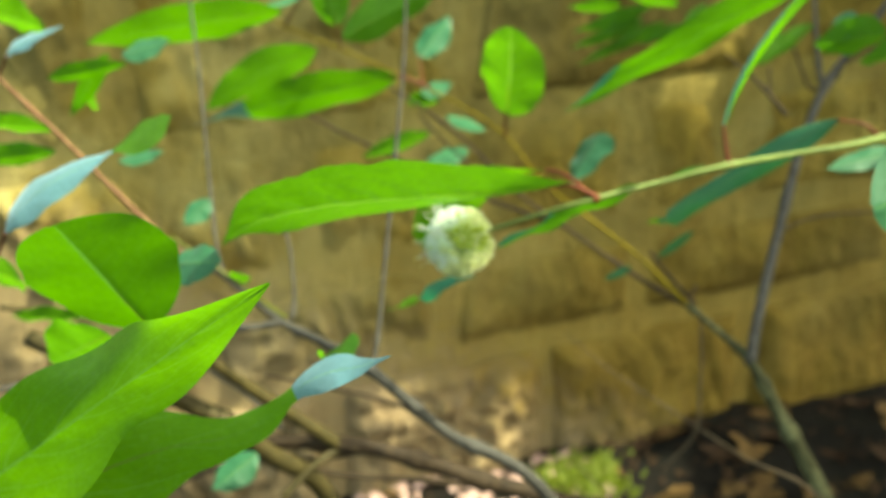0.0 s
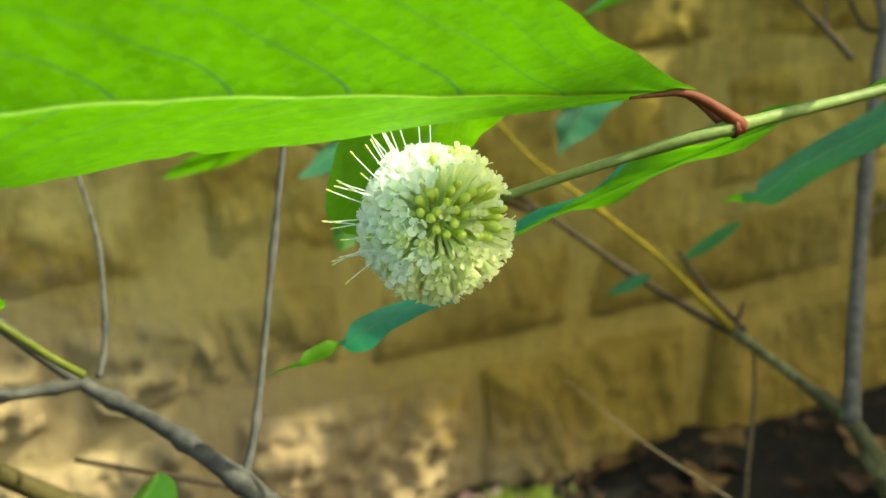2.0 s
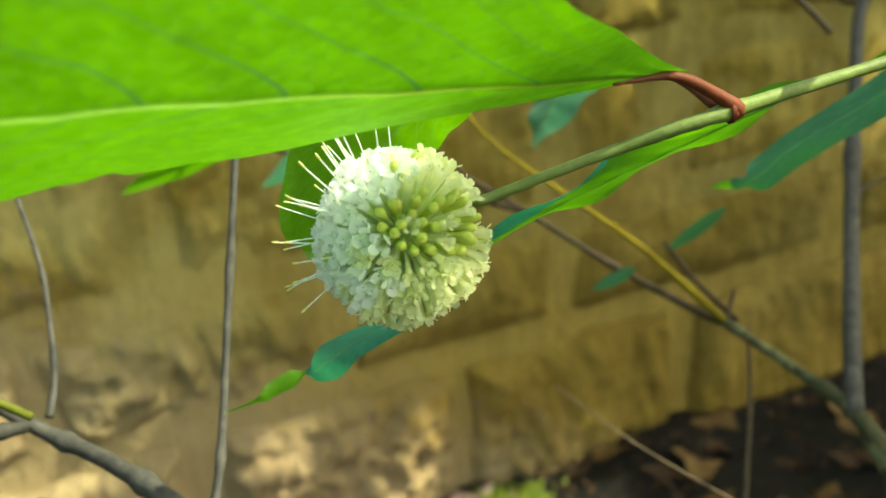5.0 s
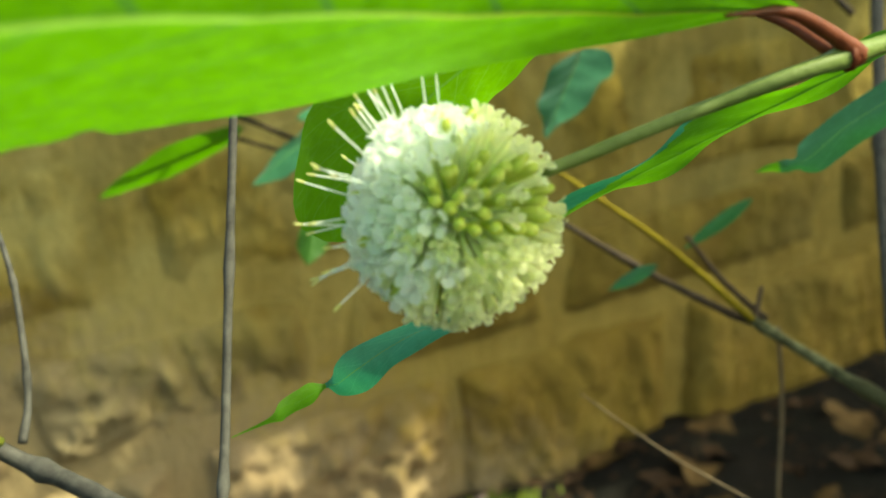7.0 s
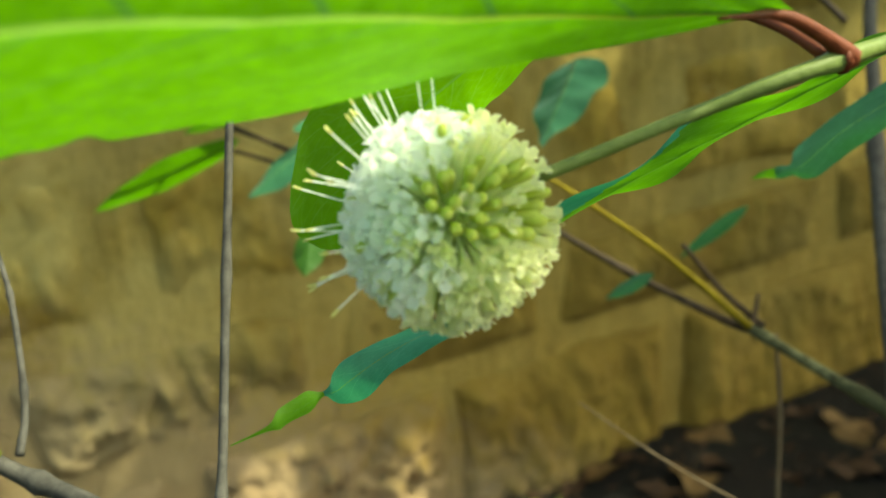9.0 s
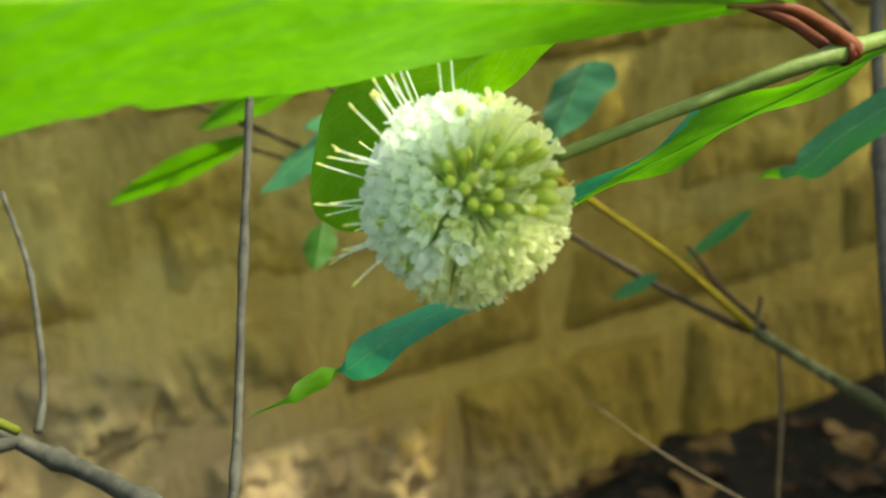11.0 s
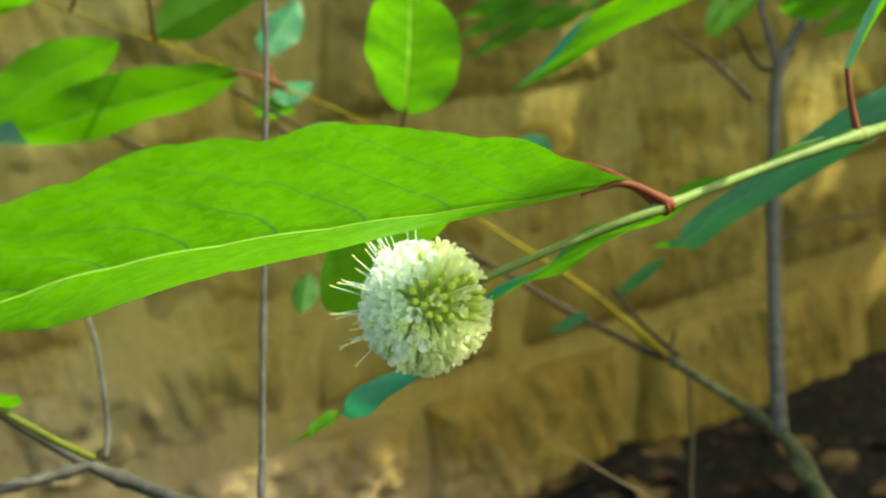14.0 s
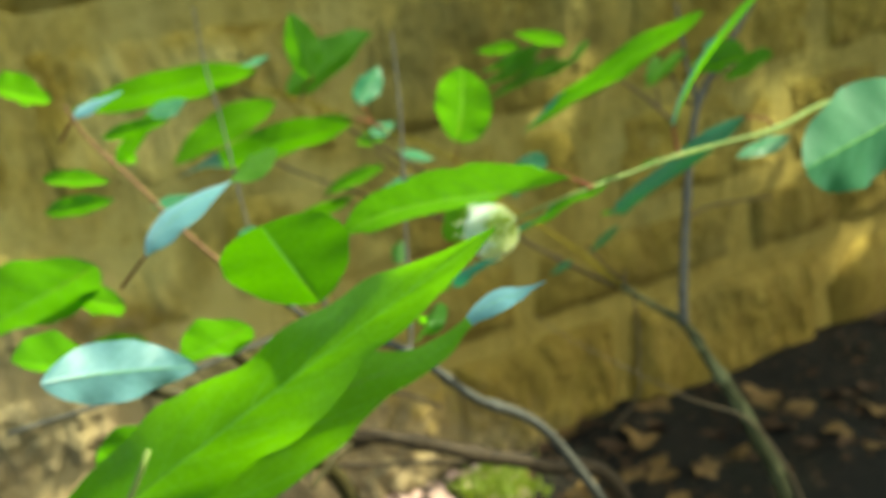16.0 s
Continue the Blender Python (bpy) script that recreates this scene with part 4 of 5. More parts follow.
rod("twig", [((0.1617, 0.5950, 0.5342), 0.9), ((0.1644, 0.5951, 0.5053), 0.8), ((0.1640, 0.5940, 0.4730), 0.8), ((0.1614, 0.5939, 0.4435), 0.8), ((0.1425, 0.6035, 0.4115), 0.7)], DEAD, upper, 30, (0.3,))
rod("twig", [((0.1338, 0.6175, 0.5670), 0.9), ((0.1486, 0.6157, 0.5472), 1.1), ((0.1621, 0.6052, 0.5330), 1.4)], BROWN, upper, 16)
rod("twig", [((0.1639, 0.6142, 0.5431), 0.8), (YN, 1.2)], BROWN, upper, 10)
rod("twig", [((-0.1047, 0.7425, 0.6471), 0.8), ((-0.0724, 0.7357, 0.6285), 1.0), ((-0.0345, 0.7191, 0.6121), 1.1), ((0.0085, 0.6916, 0.5951), 1.2), ((0.0833, 0.6522, 0.5744), 1.3)], BROWN, upper, 30, (0.2, 0.5), "dark bare twig")
rod("twig", [((-0.0127, 0.6900, 0.6492), 0.7), ((0.0057, 0.6824, 0.6283), 0.8), ((0.0203, 0.6678, 0.6175), 0.9)], BROWN, upper, 14)
leaf(upper, (-0.0247, 0.6989, 0.6734), (-0.1722, 0.7092, 0.6433), 0.025, (0.0, 0.0, 0.003), face=28, fold=5, ripple=0.05, scallop=0.04, twist=50, twist_at=0.80, split=(0.72, LEAF_SKY_SHEEN), material=LEAF, nu=60, veins=7, seed=1.4, point=1.15, petiole=(-0.0034, 0.7004, 0.6631), prad=1.0, label="long pointed green leaf")
leaf(upper, (-0.0838, 0.7367, 0.6896), (-0.1738, 0.7623, 0.6432), 0.024, (0, 0, 0.008), face=-20, fold=5, material=LEAF_SHADED, veins=7, seed=2.4)
leaf(upper, (0.0440, 0.6345, 0.6575), (0.0464, 0.6078, 0.7158), 0.044, (0.002, 0, 0), face=30, fold=9, ripple=0.04, material=LEAF_BROAD, nu=44, nv=12, veins=6, seed=3.4, blunt=0.5, point=0.6, petiole=(0.0439, 0.6540, 0.6378), prad=0.8, label="upright oval green leaf")
leaf(upper, (-0.0965, 0.6748, 0.7242), (-0.2392, 0.7099, 0.7038), 0.026, (0, 0, 0.003), face=38, fold=5, material=LEAF, nu=40, veins=6, seed=4.6)
leaf(upper, (-0.0582, 0.6296, 0.7170), (-0.0677, 0.6260, 0.7656), 0.026, face=15, material=LEAF, veins=6, seed=5.7, petiole=(-0.0647, 0.7209, 0.6900), prad=0.7)
leaf(upper, (-0.0715, 0.8096, 0.6852), (0.0180, 0.8658, 0.7227), 0.026, face=25, material=LEAF_SHADED, veins=6, seed=6.7)
leaf(upper, (-0.0114, 0.7934, 0.6700), (0.0135, 0.8143, 0.6982), 0.026, face=20, material=LEAF_DEEP, veins=5, seed=7.1, petiole=(-0.0089, 0.7165, 0.6635), prad=0.7)
leaf(upper, (-0.0839, 0.6986, 0.7312), (-0.1184, 0.6853, 0.7240), 0.012, face=55, material=LEAF_DEEP, veins=4, seed=7.3, petiole=(-0.1038, 0.7324, 0.7071), prad=0.7)
leaf(upper, (0.1084, 0.6637, 0.6354), (0.0850, 0.6400, 0.6060), 0.036, face=58, dim=True, fold=8, material=LEAF_DEEP, veins=5, seed=8.8, blunt=0.45, point=1.1, label="small deep green leaf behind the stem")
leaf(upper, (0.0067, 0.6989, 0.6443), (0.0333, 0.6850, 0.6354), 0.012, face=40, material=LEAF_DEEP, veins=4, seed=9.1)
leaf(upper, (-0.0107, 0.7343, 0.6539), (0.0122, 0.7363, 0.6595), 0.016, face=30, material=LEAF_DEEP, veins=4, seed=9.4)
leaf(upper, (-0.0215, 0.7423, 0.6466), (0.0014, 0.7419, 0.6456), 0.012, face=40, material=LEAF_SHADED, veins=4, seed=9.45)
leaf(upper, (-0.0057, 0.7048, 0.6314), (-0.0559, 0.7189, 0.6115), 0.015, face=45, material=LEAF_SHADED, veins=5, seed=9.6)
leaf(upper, (0.0220, 0.7100, 0.6164), (-0.0088, 0.7077, 0.6101), 0.018, face=40, material=LEAF_DEEP, veins=4, seed=9.7)
leaf(upper, (0.1223, 0.6183, 0.5564), (0.1063, 0.6312, 0.5430), 0.0058, face=30, fold=8, material=LEAF_DEEP, veins=4, seed=0.2)
leaf(upper, (0.1626, 0.6218, 0.5778), (0.1441, 0.6460, 0.5506), 0.0058, face=35, fold=8, material=LEAF_DEEP, veins=4, seed=0.9)
leaf(upper, (-0.0323, 0.7156, 0.6073), (-0.1046, 0.7461, 0.5741), 0.012, face=30, fold=8, material=LEAF, veins=5, seed=1.25)
leaf(upper, (0.0087, 0.6808, 0.6163), (-0.0305, 0.6770, 0.5904), 0.018, face=40, fold=14, material=LEAF_DEEP, veins=5, seed=1.35)
leaf(upper, (-0.0059, 0.6496, 0.5835), (-0.0116, 0.6342, 0.5684), 0.014, face=20, material=LEAF_SHADED, veins=5, seed=1.45)
rod("petiole", [((0.0173, 0.7097, 0.5810), 0.9), ((-0.0118, 0.7078, 0.5940), 0.9), ((-0.0354, 0.7144, 0.6028), 0.8)], BROWN, upper, 12)

# ---- grey stem on the right ----
right = thing("shrub_stem", (0, 0, 0), "dark grey forked stem rising in front of the wall", "shrub stem")
FORK = (0.2870, 0.7460, 0.6390)
rod("stem", [((0.1776, 0.5377, 0.5231), 3.6), ((0.1910, 0.5673, 0.5458), 3.3), ((0.2177, 0.6206, 0.5753), 3.2), ((0.2465, 0.6752, 0.6085), 3.1), (FORK, 3.3), ((0.3169, 0.7705, 0.6656), 2.9), ((0.3476, 0.7912, 0.6932), 2.7), ((0.3905, 0.8261, 0.7307), 2.3), ((0.4704, 0.9000, 0.8166), 1.5)],
    GREY, right, 80, (0.3, 0.52), "dark grey smooth bark")
rod("branch", [(FORK, 2.2), ((0.2867, 0.7551, 0.6527), 1.9), ((0.2892, 0.7746, 0.6769), 1.7), ((0.2974, 0.8127, 0.7231), 1.3)], GREY, right, 24, (0.4,))
rod("twig", [(FORK, 1.5), ((0.2814, 0.7616, 0.6411), 1.2), ((0.2756, 0.7812, 0.6659), 1.0)], BROWN, right, 14)
rod("twig", [((0.2435, 0.6951, 0.6338), 1.7), ((0.2352, 0.7046, 0.6454), 1.4), ((0.2254, 0.7141, 0.6568), 1.1), ((0.2092, 0.7302, 0.6717), 0.8)], BROWN, right, 20, (0.5,))
rod("twig", [((0.2356, 0.7098, 0.6451), 0.8), ((0.2366, 0.7167, 0.6638), 0.7)], BROWN, right, 8)
rod("twig", [((0.3010, 0.7577, 0.6452), 1.5), ((0.3124, 0.7691, 0.6618), 1.2), ((0.3203, 0.7792, 0.6748), 0.8)], BROWN, right, 12)
rod("twig", [((0.2193, 0.6250, 0.5729), 1.0), ((0.2515, 0.6608, 0.5688), 0.9), ((0.2947, 0.6995, 0.5582), 0.9), ((0.3540, 0.7372, 0.5448), 0.8)], BROWN, right, 24, (0.5,))
rod("twig", [((0.3161, 0.7769, 0.6539), 1.0), ((0.3515, 0.8009, 0.6615), 0.9), ((0.3968, 0.8219, 0.6607), 0.8)], OLIVE, right, 16)
leaf(right, (0.1852, 0.5125, 0.7463), (0.0693, 0.5507, 0.6758), 0.019, (0.0, 0.0, 0.003), face=42, fold=6, ripple=0.09, split=(0.72, LEAF_SKYLIT, 0.6), material=LEAF, nu=90, nv=24, veins=7, seed=2.7, point=1.15, label="long bright green leaf with a fine tip")
leaf(right, (0.3118, 0.7034, 0.6859), (0.2610, 0.7018, 0.6816), 0.026, face=30, material=LEAF_SHADED, veins=5, seed=3.9)
leaf(right, (0.2892, 0.7091, 0.7015), (0.2774, 0.7024, 0.6831), 0.018, face=20, material=LEAF_DEEP, veins=4, seed=3.95)
leaf(right, (0.3629, 0.7518, 0.6726), (0.3081, 0.7369, 0.6610), 0.018, face=30, material=LEAF_SHADED, veins=5, seed=4.2)
leaf(right, (0.2691, 0.7264, 0.6906), (0.2176, 0.6972, 0.6689), 0.014, face=40, material=LEAF, veins=5, seed=4.25)
leaf(right, (0.2537, 0.7448, 0.6828), (0.2314, 0.7295, 0.6699), 0.014, face=30, material=LEAF_SHADED, veins=4, seed=4.3)
for k, (bx, bz, tx, tz) in enumerate([(-0.024, 0.0, -0.066, -0.016), (-0.028, -0.010, -0.063, -0.019), (-0.009, -0.012, -0.078, -0.032), (0.0, 0.001, -0.056, 0.018), (0.005, -0.017, -0.042, -0.011), (-0.047, 0.003, -0.047, 0.002), (0.024, 0.001, -0.028, -0.022)]):
    b = Vector((0.2054 + bx, 0.8647, 0.6904 + bz))
    leaf(right, b, b + Vector((tx, -0.01, tz)), 0.011, face=20 + 4 * k, fold=8, material=LEAF_SHADED, veins=4, seed=k * 1.3, nu=24, point=1.2)

# dead twigs near the ground
dead = thing("dead_twig", (0, 0, 0), "pale dead twig leaning over the litter", "twig")
rod("twig", [((0.069, 0.545, 0.546), 0.2), ((0.0955, 0.5300, 0.5262), 0.32), ((0.1336, 0.5130, 0.5030), 0.5), ((0.1651, 0.5000, 0.4840), 0.7), ((0.2126, 0.4855, 0.4540), 1.0), ((0.2620, 0.4862, 0.3300), 1.5), ((0.2876, 0.4372, 0.0586), 2.0)], DEAD, dead, 40, (0.3, 0.6))
dead2 = thing("dead_twig", (0, 0, 0), "thin pale dead stalk against the wall", "twig")
rod("twig", [((0.1088, 0.8579, 0.2918), 0.6), ((0.1147, 0.8408, 0.2739), 0.8), ((0.1348, 0.8146, 0.2604), 0.9), ((0.1760, 0.7794, 0.2223), 1.0), ((0.2323, 0.7666, 0.0409), 1.2)], DEAD, dead2, 20)

# ---- unseen tree added overhead to shade the wall ----
tree = thing("unseen_shade_tree", (4.4, 1.0, GROUND), "unseen leafy tree added so that its crown shades the wall", "tree")
tree.location = (0, 0, 0)
rod("trunk", [((4.9, 0.9, GROUND - 0.1), 130), ((4.8, 0.95, 1.2), 105), ((4.4, 1.1, 2.1), 80), ((3.6, 1.4, 2.6), 55), ((2.2, 1.7, 2.75), 30), ((0.9, 1.7, 2.8), 12)], GREY, tree, 40)
rod("limb", [((4.5, 1.05, 2.0), 50), ((3.6, 0.8, 2.45), 35), ((2.6, 0.6, 2.65), 15)], GREY, tree, 20)
crown = bmesh.new()
rc = random.Random(11)
# unseen twig and leaves, added to half shade the flower head
SHADE_POINT = BALL + SUN * 2.2
rod("twig", [((2.6, 0.6, 2.65), 8), ((2.1, 0.35, 2.75), 5), (tuple(SHADE_POINT + Vector((0.22, 0.05, 0.15))), 3), (tuple(SHADE_POINT), 1)], GREY, tree, 30)
shade_sprig = bmesh.new()
for k in range(17):
    away = STALK * rc.uniform(-0.016, 0.022)
    c = SHADE_POINT + away + SUN * rc.uniform(-0.04, 0.12) + Vector((rc.uniform(-1, 1), rc.uniform(-1, 1), rc.uniform(-1, 1))).normalized() * 0.018 * rc.random() ** 0.5
    d = Vector((rc.uniform(-1, 1), rc.uniform(-1, 1), rc.uniform(-0.5, 0.2)))
    d = (d - SUN * d.dot(SUN) * 0.8).normalized()
    w = d.cross(SUN).normalized()
    shade_sprig.faces.new([shade_sprig.verts.new(c + d * a + w * b) for a, b in ((-0.008, 0), (-0.002, 0.004), (0.004, 0.003), (0.009, 0), (0.004, -0.003), (-0.002, -0.004))])
part("shade_sprig", shade_sprig, CANOPY, tree)["kind"] = "stuff"


def closed(x, y, h):
    """Whether the sun's ray through a place of the crown should be stopped: over the wall and the soil on the right it is closed,
    over the shrub and a strip of soil it is open."""
    p = Vector((x, y, h))
    k = ((p - W0).dot(WN) - 0.03) / SUN.dot(WN)
    q = p - SUN * k
    n = noise.noise(Vector((q.x * 9, q.y * 9, q.z * 9)))
    if q.z > GROUND:
        u = (q - W0).dot(WD)
        return -0.8 < u < 1.9
    g = p - SUN * ((h - GROUND) / SUN.z)
    strip = -0.14 < (g - W0).dot(WD) < 0.30 + 0.06 * n and -0.02 < (g - W0).dot(WN) < 0.20
    return g.x > -0.32 + 0.04 * n and not strip


# bright flecks on the wall: place along it, height, half length, half width, turn in degrees
GAPS = [(0.43, 0.565, 0.05, 0.034, -30), (0.925, 0.425, 0.075, 0.055, 60), (0.985, 0.35, 0.035, 0.03, 0), (1.16, 0.155, 0.06, 0.045, 30),
        (-0.10, 0.068, 0.058, 0.024, -30), (0.04, -0.026, 0.046, 0.028, -25), (-0.375, 0.120, 0.085, 0.046, -25), (-0.40, 0.205, 0.04, 0.028, 0),
        (-0.52, 0.46, 0.065, 0.05, 30), (-0.55, 0.38, 0.05, 0.04, 0), (-0.51, 0.288, 0.04, 0.03, 0), (-0.23, 0.178, 0.034, 0.024, 0)]


def in_fleck(p):
    """Whether the sun's ray through a place of the crown ends in one of the bright flecks on the upper wall."""
    q = p - SUN * (((p - W0).dot(WN) - 0.015) / SUN.dot(WN))
    u, z = (q - W0).dot(WD), q.z
    ragged = 1 + 0.35 * noise.noise(Vector((u * 30, z * 30, 4.0)))
    for a, b, long, wide, turn in GAPS:
        c, e = math.cos(radians(turn)), math.sin(radians(turn))
        du, dz = u - a, z - b
        along, across = du * c + dz * e, du * e - dz * c
        if (along / long) ** 2 + (across / wide) ** 2 < ragged:
            return True
    return False


def shaded(x, y, h):
    return closed(x - 0.02, y - 0.02, h) and closed(x + 0.02, y + 0.02, h) and closed(x, y, h)


for k in range(38000):
    x, y = rc.uniform(0.55, 4.7), rc.uniform(-1.0, 3.0)
    edge = math.hypot((x - 2.1) / 2.5, (y - 1.0) / 1.9) + 0.16 * noise.noise(Vector((x * 1.8, y * 1.8, 3.0))) + 0.07 * noise.noise(Vector((x * 6, y * 6, 9.0)))
    if edge > 1:
        continue
    dome = math.sqrt(1 - min(edge, 1) ** 2)
    h = 2.35 + rc.random() * (0.15 + 0.75 * dome)
    if not shaded(x, y, h):
        continue
    d = Vector((rc.uniform(-1, 1), rc.uniform(-1, 1), rc.uniform(-0.5, 0.2))).normalized()
    nrm = (Vector((rc.uniform(-0.5, 0.5), rc.uniform(-0.5, 0.5), 1)) + SUN * 0.5).normalized()
    s = d.cross(nrm).normalized()
    c = Vector((x, y, h))
    ln, wd = rc.uniform(0.035, 0.065), rc.uniform(0.018, 0.028)
    pts = [c + d * a + s * b + nrm * q for a, b, q in ((-ln, 0, 0), (-ln * 0.3, wd, 0.008), (ln * 0.4, wd * 0.8, 0.006), (ln, 0, -0.008), (ln * 0.4, -wd * 0.8, 0.006), (-ln * 0.3, -wd, 0.008))]
    if any(in_fleck(p) for p in pts + [c, (pts[0] + c) / 2, (pts[3] + c) / 2]):
        continue
    crown.faces.new([crown.verts.new(p) for p in pts])
crown_ob = part("crown", crown, CANOPY, tree)
crown_ob["kind"] = "stuff"

# ---- litter ----
def fallen_mesh(seed, lobes):
    r = random.Random(seed)
    bm = bmesh.new()
    c = bm.verts.new((0, 0, 0.004))
    n = 30
    rim = []
    for k in range(n):
        w = 2 * math.pi * k / n
        q = 0.035 * (0.62 + 0.38 * abs(math.cos(lobes * w / 2)) ** 1.5) * r.uniform(0.9, 1.1) if lobes else 0.034 * (1 / (1 + 2.2 * abs(math.sin(w)))) * 1.2
        rim.append(bm.verts.new((q * math.cos(w), q * math.sin(w), 0.004 + 0.006 * math.sin(w * 2 + seed) + r.uniform(-0.002, 0.002))))
    for k in range(n):
        bm.faces.new((c, rim[k], rim[(k + 1) % n]))
    if lobes:
        tube(bm, [(0, 0, 0.004, 0.0006), (-0.03, 0.002, 0.006, 0.0005), (-0.06, 0.008, 0.009, 0.0004)], 6, 5)
    me = bpy.data.meshes.new("fallen_leaf")
    bm.to_mesh(me)
    bm.free()
    for p in me.polygons:
        p.use_smooth = True
    return me


kinds = []
for m, lab, lobes in ((TAN, "tan fallen maple leaf lying on dark soil", 5), (LITTER, "brown withered leaf lying on dark soil", 0), (PINK, "reddish fallen leaf lying on dark soil", 0), (TAN, "tan fallen leaf lying on dark soil", 3)):
    me = fallen_mesh(len(kinds) + 2, lobes)
    me.materials.append(m)
    kinds.append((me, lab))
rl = random.Random(8)


def drop_leaf(u, out, k, size):
    me, lab = kinds[k]
    p = wall_at(u, out, 0)
    o = new("fallen_leaf", me)
    o.matrix_basis = Matrix.Translation((p.x, p.y, ground_z(p.x, p.y) + 0.003)) @ Euler((rl.uniform(-0.25, 0.25), rl.uniform(-0.25, 0.25), rl.uniform(0, 6.3))).to_matrix().to_4x4() @ Matrix.Scale(size, 4)
    tagged(o, lab, "fallen leaf", "fallen leaves on the soil")


for p in ((0.4552, 1.2883, -0.0550), (0.6035, 1.2938, -0.0550), (0.5921, 1.3632, -0.0550), (0.4084, 1.2999, -0.0550), (0.5895, 1.3431, -0.0550), (0.7154, 1.4158, -0.0550), (0.5861, 1.2821, -0.0550), (0.7604, 1.3713, -0.0550), (0.5215, 1.2466, -0.0550), (0.7646, 1.2709, -0.0550)):
    q = Vector(p) - W0
    drop_leaf(q.dot(WD), q.dot(WN), rl.choice((0, 1, 3)), rl.uniform(0.55, 0.85))
for k in range(150):
    u = rl.uniform(-0.6, 1.3)
    out = 0.03 + rl.random() ** 1.2 * 0.75
    kind = rl.choice([1, 1, 1, 1, 3, 3]) if u > 0.25 else rl.choice([2, 2, 1, 3])
    drop_leaf(u, out, kind, rl.uniform(0.5, 1.1))
for k in range(140):
    drop_leaf(rl.uniform(-0.2, 0.2), rl.uniform(0.02, 0.22), 2, rl.uniform(0.25, 0.65))
lit = bmesh.new()
for k in range(2600):
    u, out = rl.uniform(-1.0, 1.8), rl.random() ** 1.1 * 1.0
    p = wall_at(u, out, 0)
    c = Vector((p.x, p.y, ground_z(p.x, p.y) + rl.uniform(0.0, 0.008)))
    d = Vector((rl.uniform(-1, 1), rl.uniform(-1, 1), rl.uniform(-0.4, 0.4))).normalized()
    s = d.cross(Vector((rl.uniform(-0.3, 0.3), rl.uniform(-0.3, 0.3), 1))).normalized()
    a, b = rl.uniform(0.004, 0.016), rl.uniform(0.001, 0.006)
    lit.faces.new([lit.verts.new(c + d * i + s * j) for i, j in ((-a, 0), (0, b), (a, 0), (0, -b))])
litter = part("leaf_litter", lit, LITTER)
tagged(litter, "crumbled brown leaf litter and twigs on the soil", "litter", kind="stuff")
ms = bmesh.new()
for k in range(900):
    p = Vector((0.1960, 1.3109, -0.0550)) + Vector((rl.gauss(0, 0.028), rl.gauss(0, 0.03), 0))
    c = Vector((p.x, p.y, ground_z(p.x, p.y)))
    d = Vector((rl.uniform(-1, 1), rl.uniform(-1, 1), rl.uniform(0.3, 1.4))).normalized()
    s = d.cross(Vector((0.3, 0.2, 1))).normalized()
    ln, wd = rl.uniform(0.01, 0.03), rl.uniform(0.002, 0.005)
    ms.faces.new([ms.verts.new(c + d * i + s * j) for i, j in ((0, 0), (ln * 0.5, wd), (ln, 0), (ln * 0.5, -wd))])
moss = part("moss_tuft", ms, MOSS)
tagged(moss, "yellow-green moss and seedlings at the wall foot", "moss", kind="stuff")

# ---- wall stones ----
COURSES = [
    (-0.28, 0.118, [(-1.55, -0.98), (-0.95, -0.53), (-0.50, -0.20), (-0.17, 0.145), (0.17, 0.50), (0.53, 1.02), (1.06, 1.55), (1.6, 2.1)], 0.026, 0.9),
    (0.152, 0.272, [(-1.55, -1.05), (-1.02, -0.66), (-0.63, -0.36), (-0.33, -0.02), (0.02, 0.30), (0.335, 0.80), (0.84, 1.3), (1.34, 1.9)], 0.013, 0.7),
    (0.312, 0.474, [(-1.55, -1.1), (-1.06, -0.61), (-0.575, -0.235), (-0.175, 0.285), (0.335, 0.455), (0.525, 0.90), (0.945, 1.4), (1.44, 2.0)], 0.008, 0.5),
    (0.512, 0.715, [(-1.55, -0.93), (-0.89, -0.43), (-0.39, 0.015), (0.065, 0.52), (0.565, 1.0), (1.04, 1.5), (1.54, 2.1)], 0.008, 0.7),
    (0.75, 0.95, [(-1.55, -0.7), (-0.66, -0.15), (-0.11, 0.3), (0.34, 0.8), (0.84, 1.35), (1.4, 2.0)], 0.012, 0.4),
    (0.985, 1.21, [(-1.55, -0.8), (-0.76, -0.1), (-0.06, 0.5), (0.54, 1.1), (1.15, 1.9)], 0.012, 0.4),
]
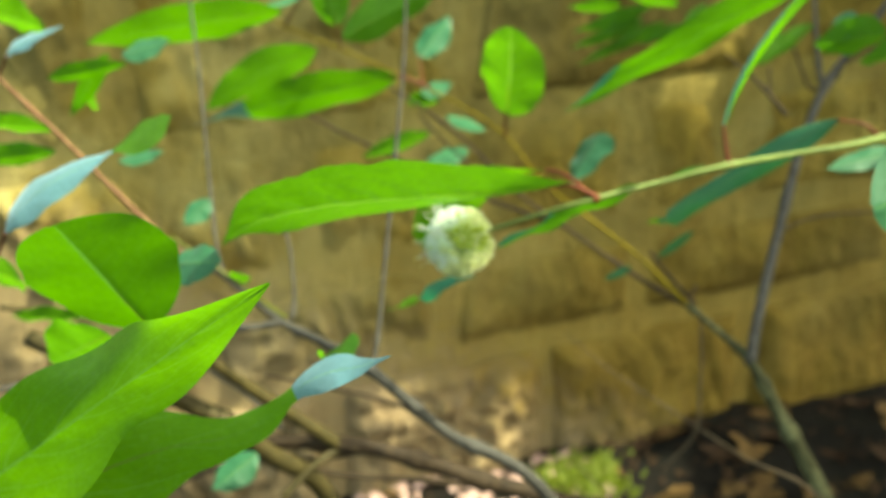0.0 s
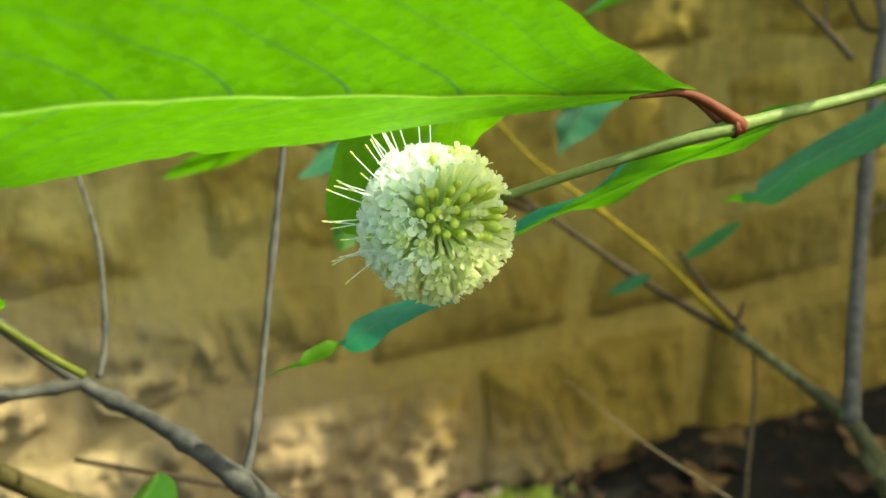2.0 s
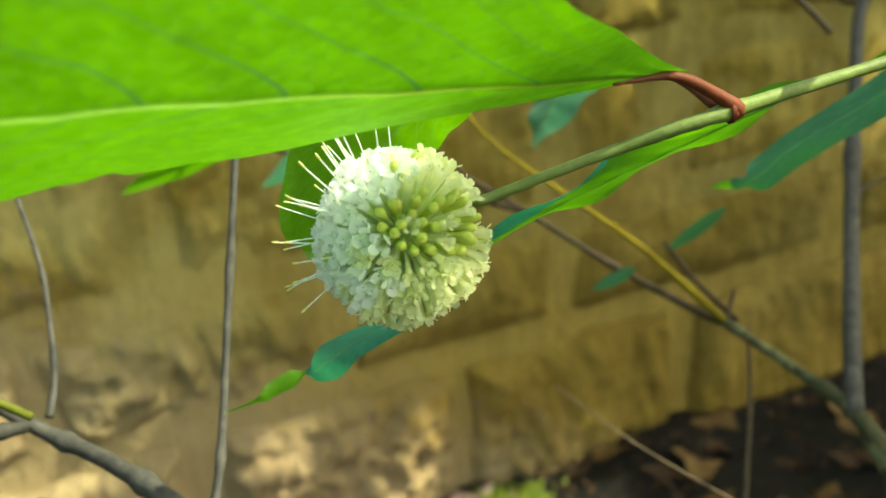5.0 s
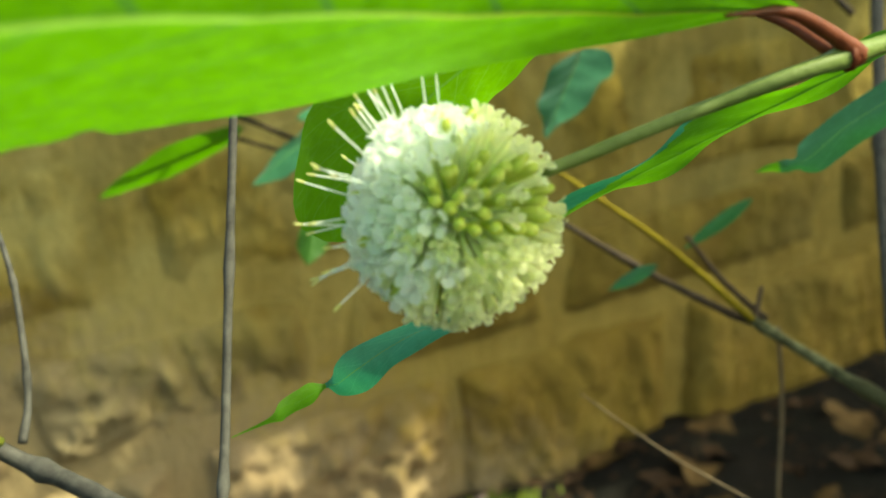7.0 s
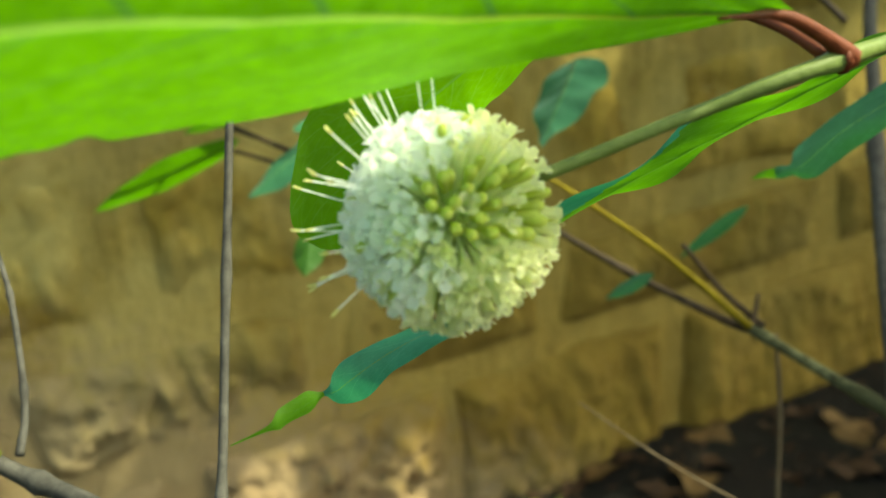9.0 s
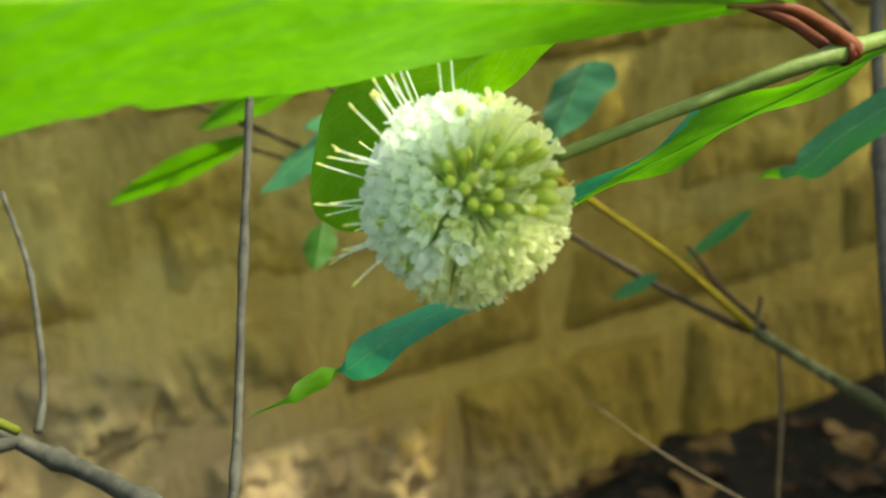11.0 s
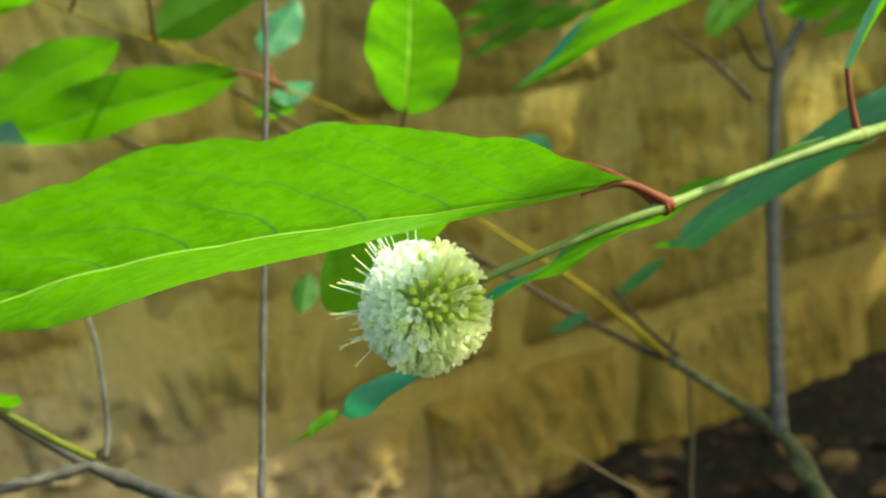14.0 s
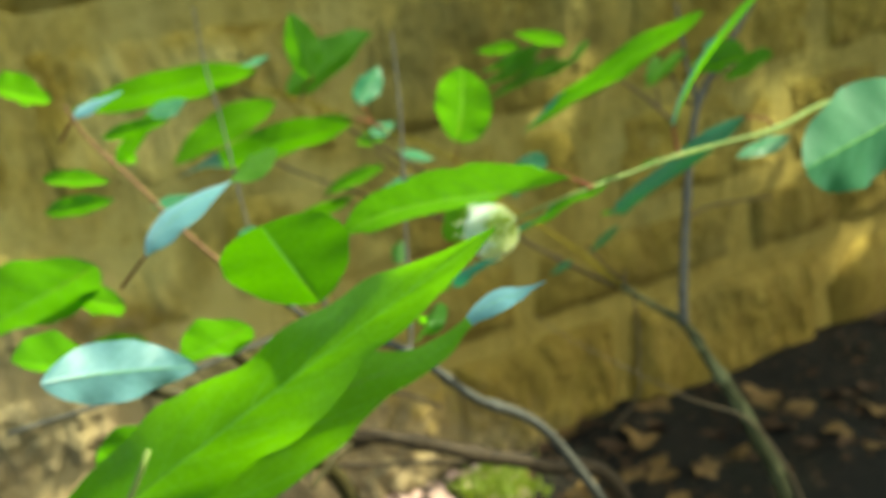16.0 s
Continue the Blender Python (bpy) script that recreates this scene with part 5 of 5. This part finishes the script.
for ci, (z0, z1, spans, proud, chis) in enumerate(COURSES):
    for bi, (u0, u1) in enumerate(spans):
        near_block = -0.7 < (u0 + u1) / 2 < 1.3 and z1 < 0.9
        nx, nz = (max(6, int((u1 - u0) / 0.006)), max(5, int((z1 - z0) / 0.006))) if near_block else (6, 4)
        bm = bmesh.new()
        s0, s1 = (rl.uniform(-0.012, 0.012) for _ in range(2))
        rough_left = max(0.25 if z0 < 0.3 else 0.1, min(1.0, (0.1 - (u0 + u1) / 2) / 0.4)) * chis
        cols = []
        for i in range(nx + 1):
            col = []
            for j in range(nz + 1):
                fu, fz = i / nx, j / nz
                z = z0 + (z1 - z0) * fz
                u = u0 + (u1 - u0) * fu + (s0 * (1 - fu) + s1 * fu) * (fz - 0.5) * 2
                u += 0.020 * noise.noise(Vector((z * 22, ci * 3.0, bi * 7.0 + (0 if fu < 0.5 else 3)))) * (1 if i in (0, nx) else 0)
                z += 0.016 * noise.noise(Vector((u * 18, ci * 5.0, 9.0 + (0 if fz < 0.5 else 3)))) * (1 if j in (0, nz) else 0)
                e = min(fu * (u1 - u0), (1 - fu) * (u1 - u0), fz * (z1 - z0), (1 - fz) * (z1 - z0))
                pillow = 1 - math.exp(-e / 0.014)
                q = Vector((u, 0, z))
                rel = 0.018 * noise.fractal(q * 8 + Vector((0, ci * 9.0 + bi, 0)), 1.0, 2.0, 4) + 0.0035 * noise.fractal(q * 45, 1.0, 2.0, 3)
                chisel = (0.020 + 0.012 * (ci == 0)) * noise.noise(Vector((u * 46 + z * 14, bi * 4.0, z * 9))) * rough_left
                tool = 0.0055 * (abs(noise.noise(Vector((u * 75 + z * 16, bi * 2.0, z * 10)))) - 0.25) * (1.6 if u < 0.35 else 0.8)
                crumble = 0.019 * noise.fractal(q * 42 + Vector((3.0, 0, ci)), 0.8, 2.1, 3) * max(0.0, min(1.0, (0.22 - z - 0.5 * u) / 0.2))
                out = (proud + rel + chisel + tool + crumble) * pillow - 0.004 * (1 - pillow)
                col.append(bm.verts.new(wall_at(u, out, z)))
            cols.append(col)
        for i in range(nx):
            for j in range(nz):
                bm.faces.new((cols[i][j], cols[i + 1][j], cols[i + 1][j + 1], cols[i][j + 1]))
        rim = [cols[i][0] for i in range(nx)] + [cols[nx][j] for j in range(nz)] + [cols[i][nz] for i in range(nx, 0, -1)] + [cols[0][j] for j in range(nz, 0, -1)]
        inner = [bm.verts.new(v.co - WN * 0.05) for v in rim]
        for k in range(len(rim)):
            bm.faces.new((rim[k], inner[k], inner[(k + 1) % len(rim)], rim[(k + 1) % len(rim)]))
        part("stone_block", bm, STONE, wall)
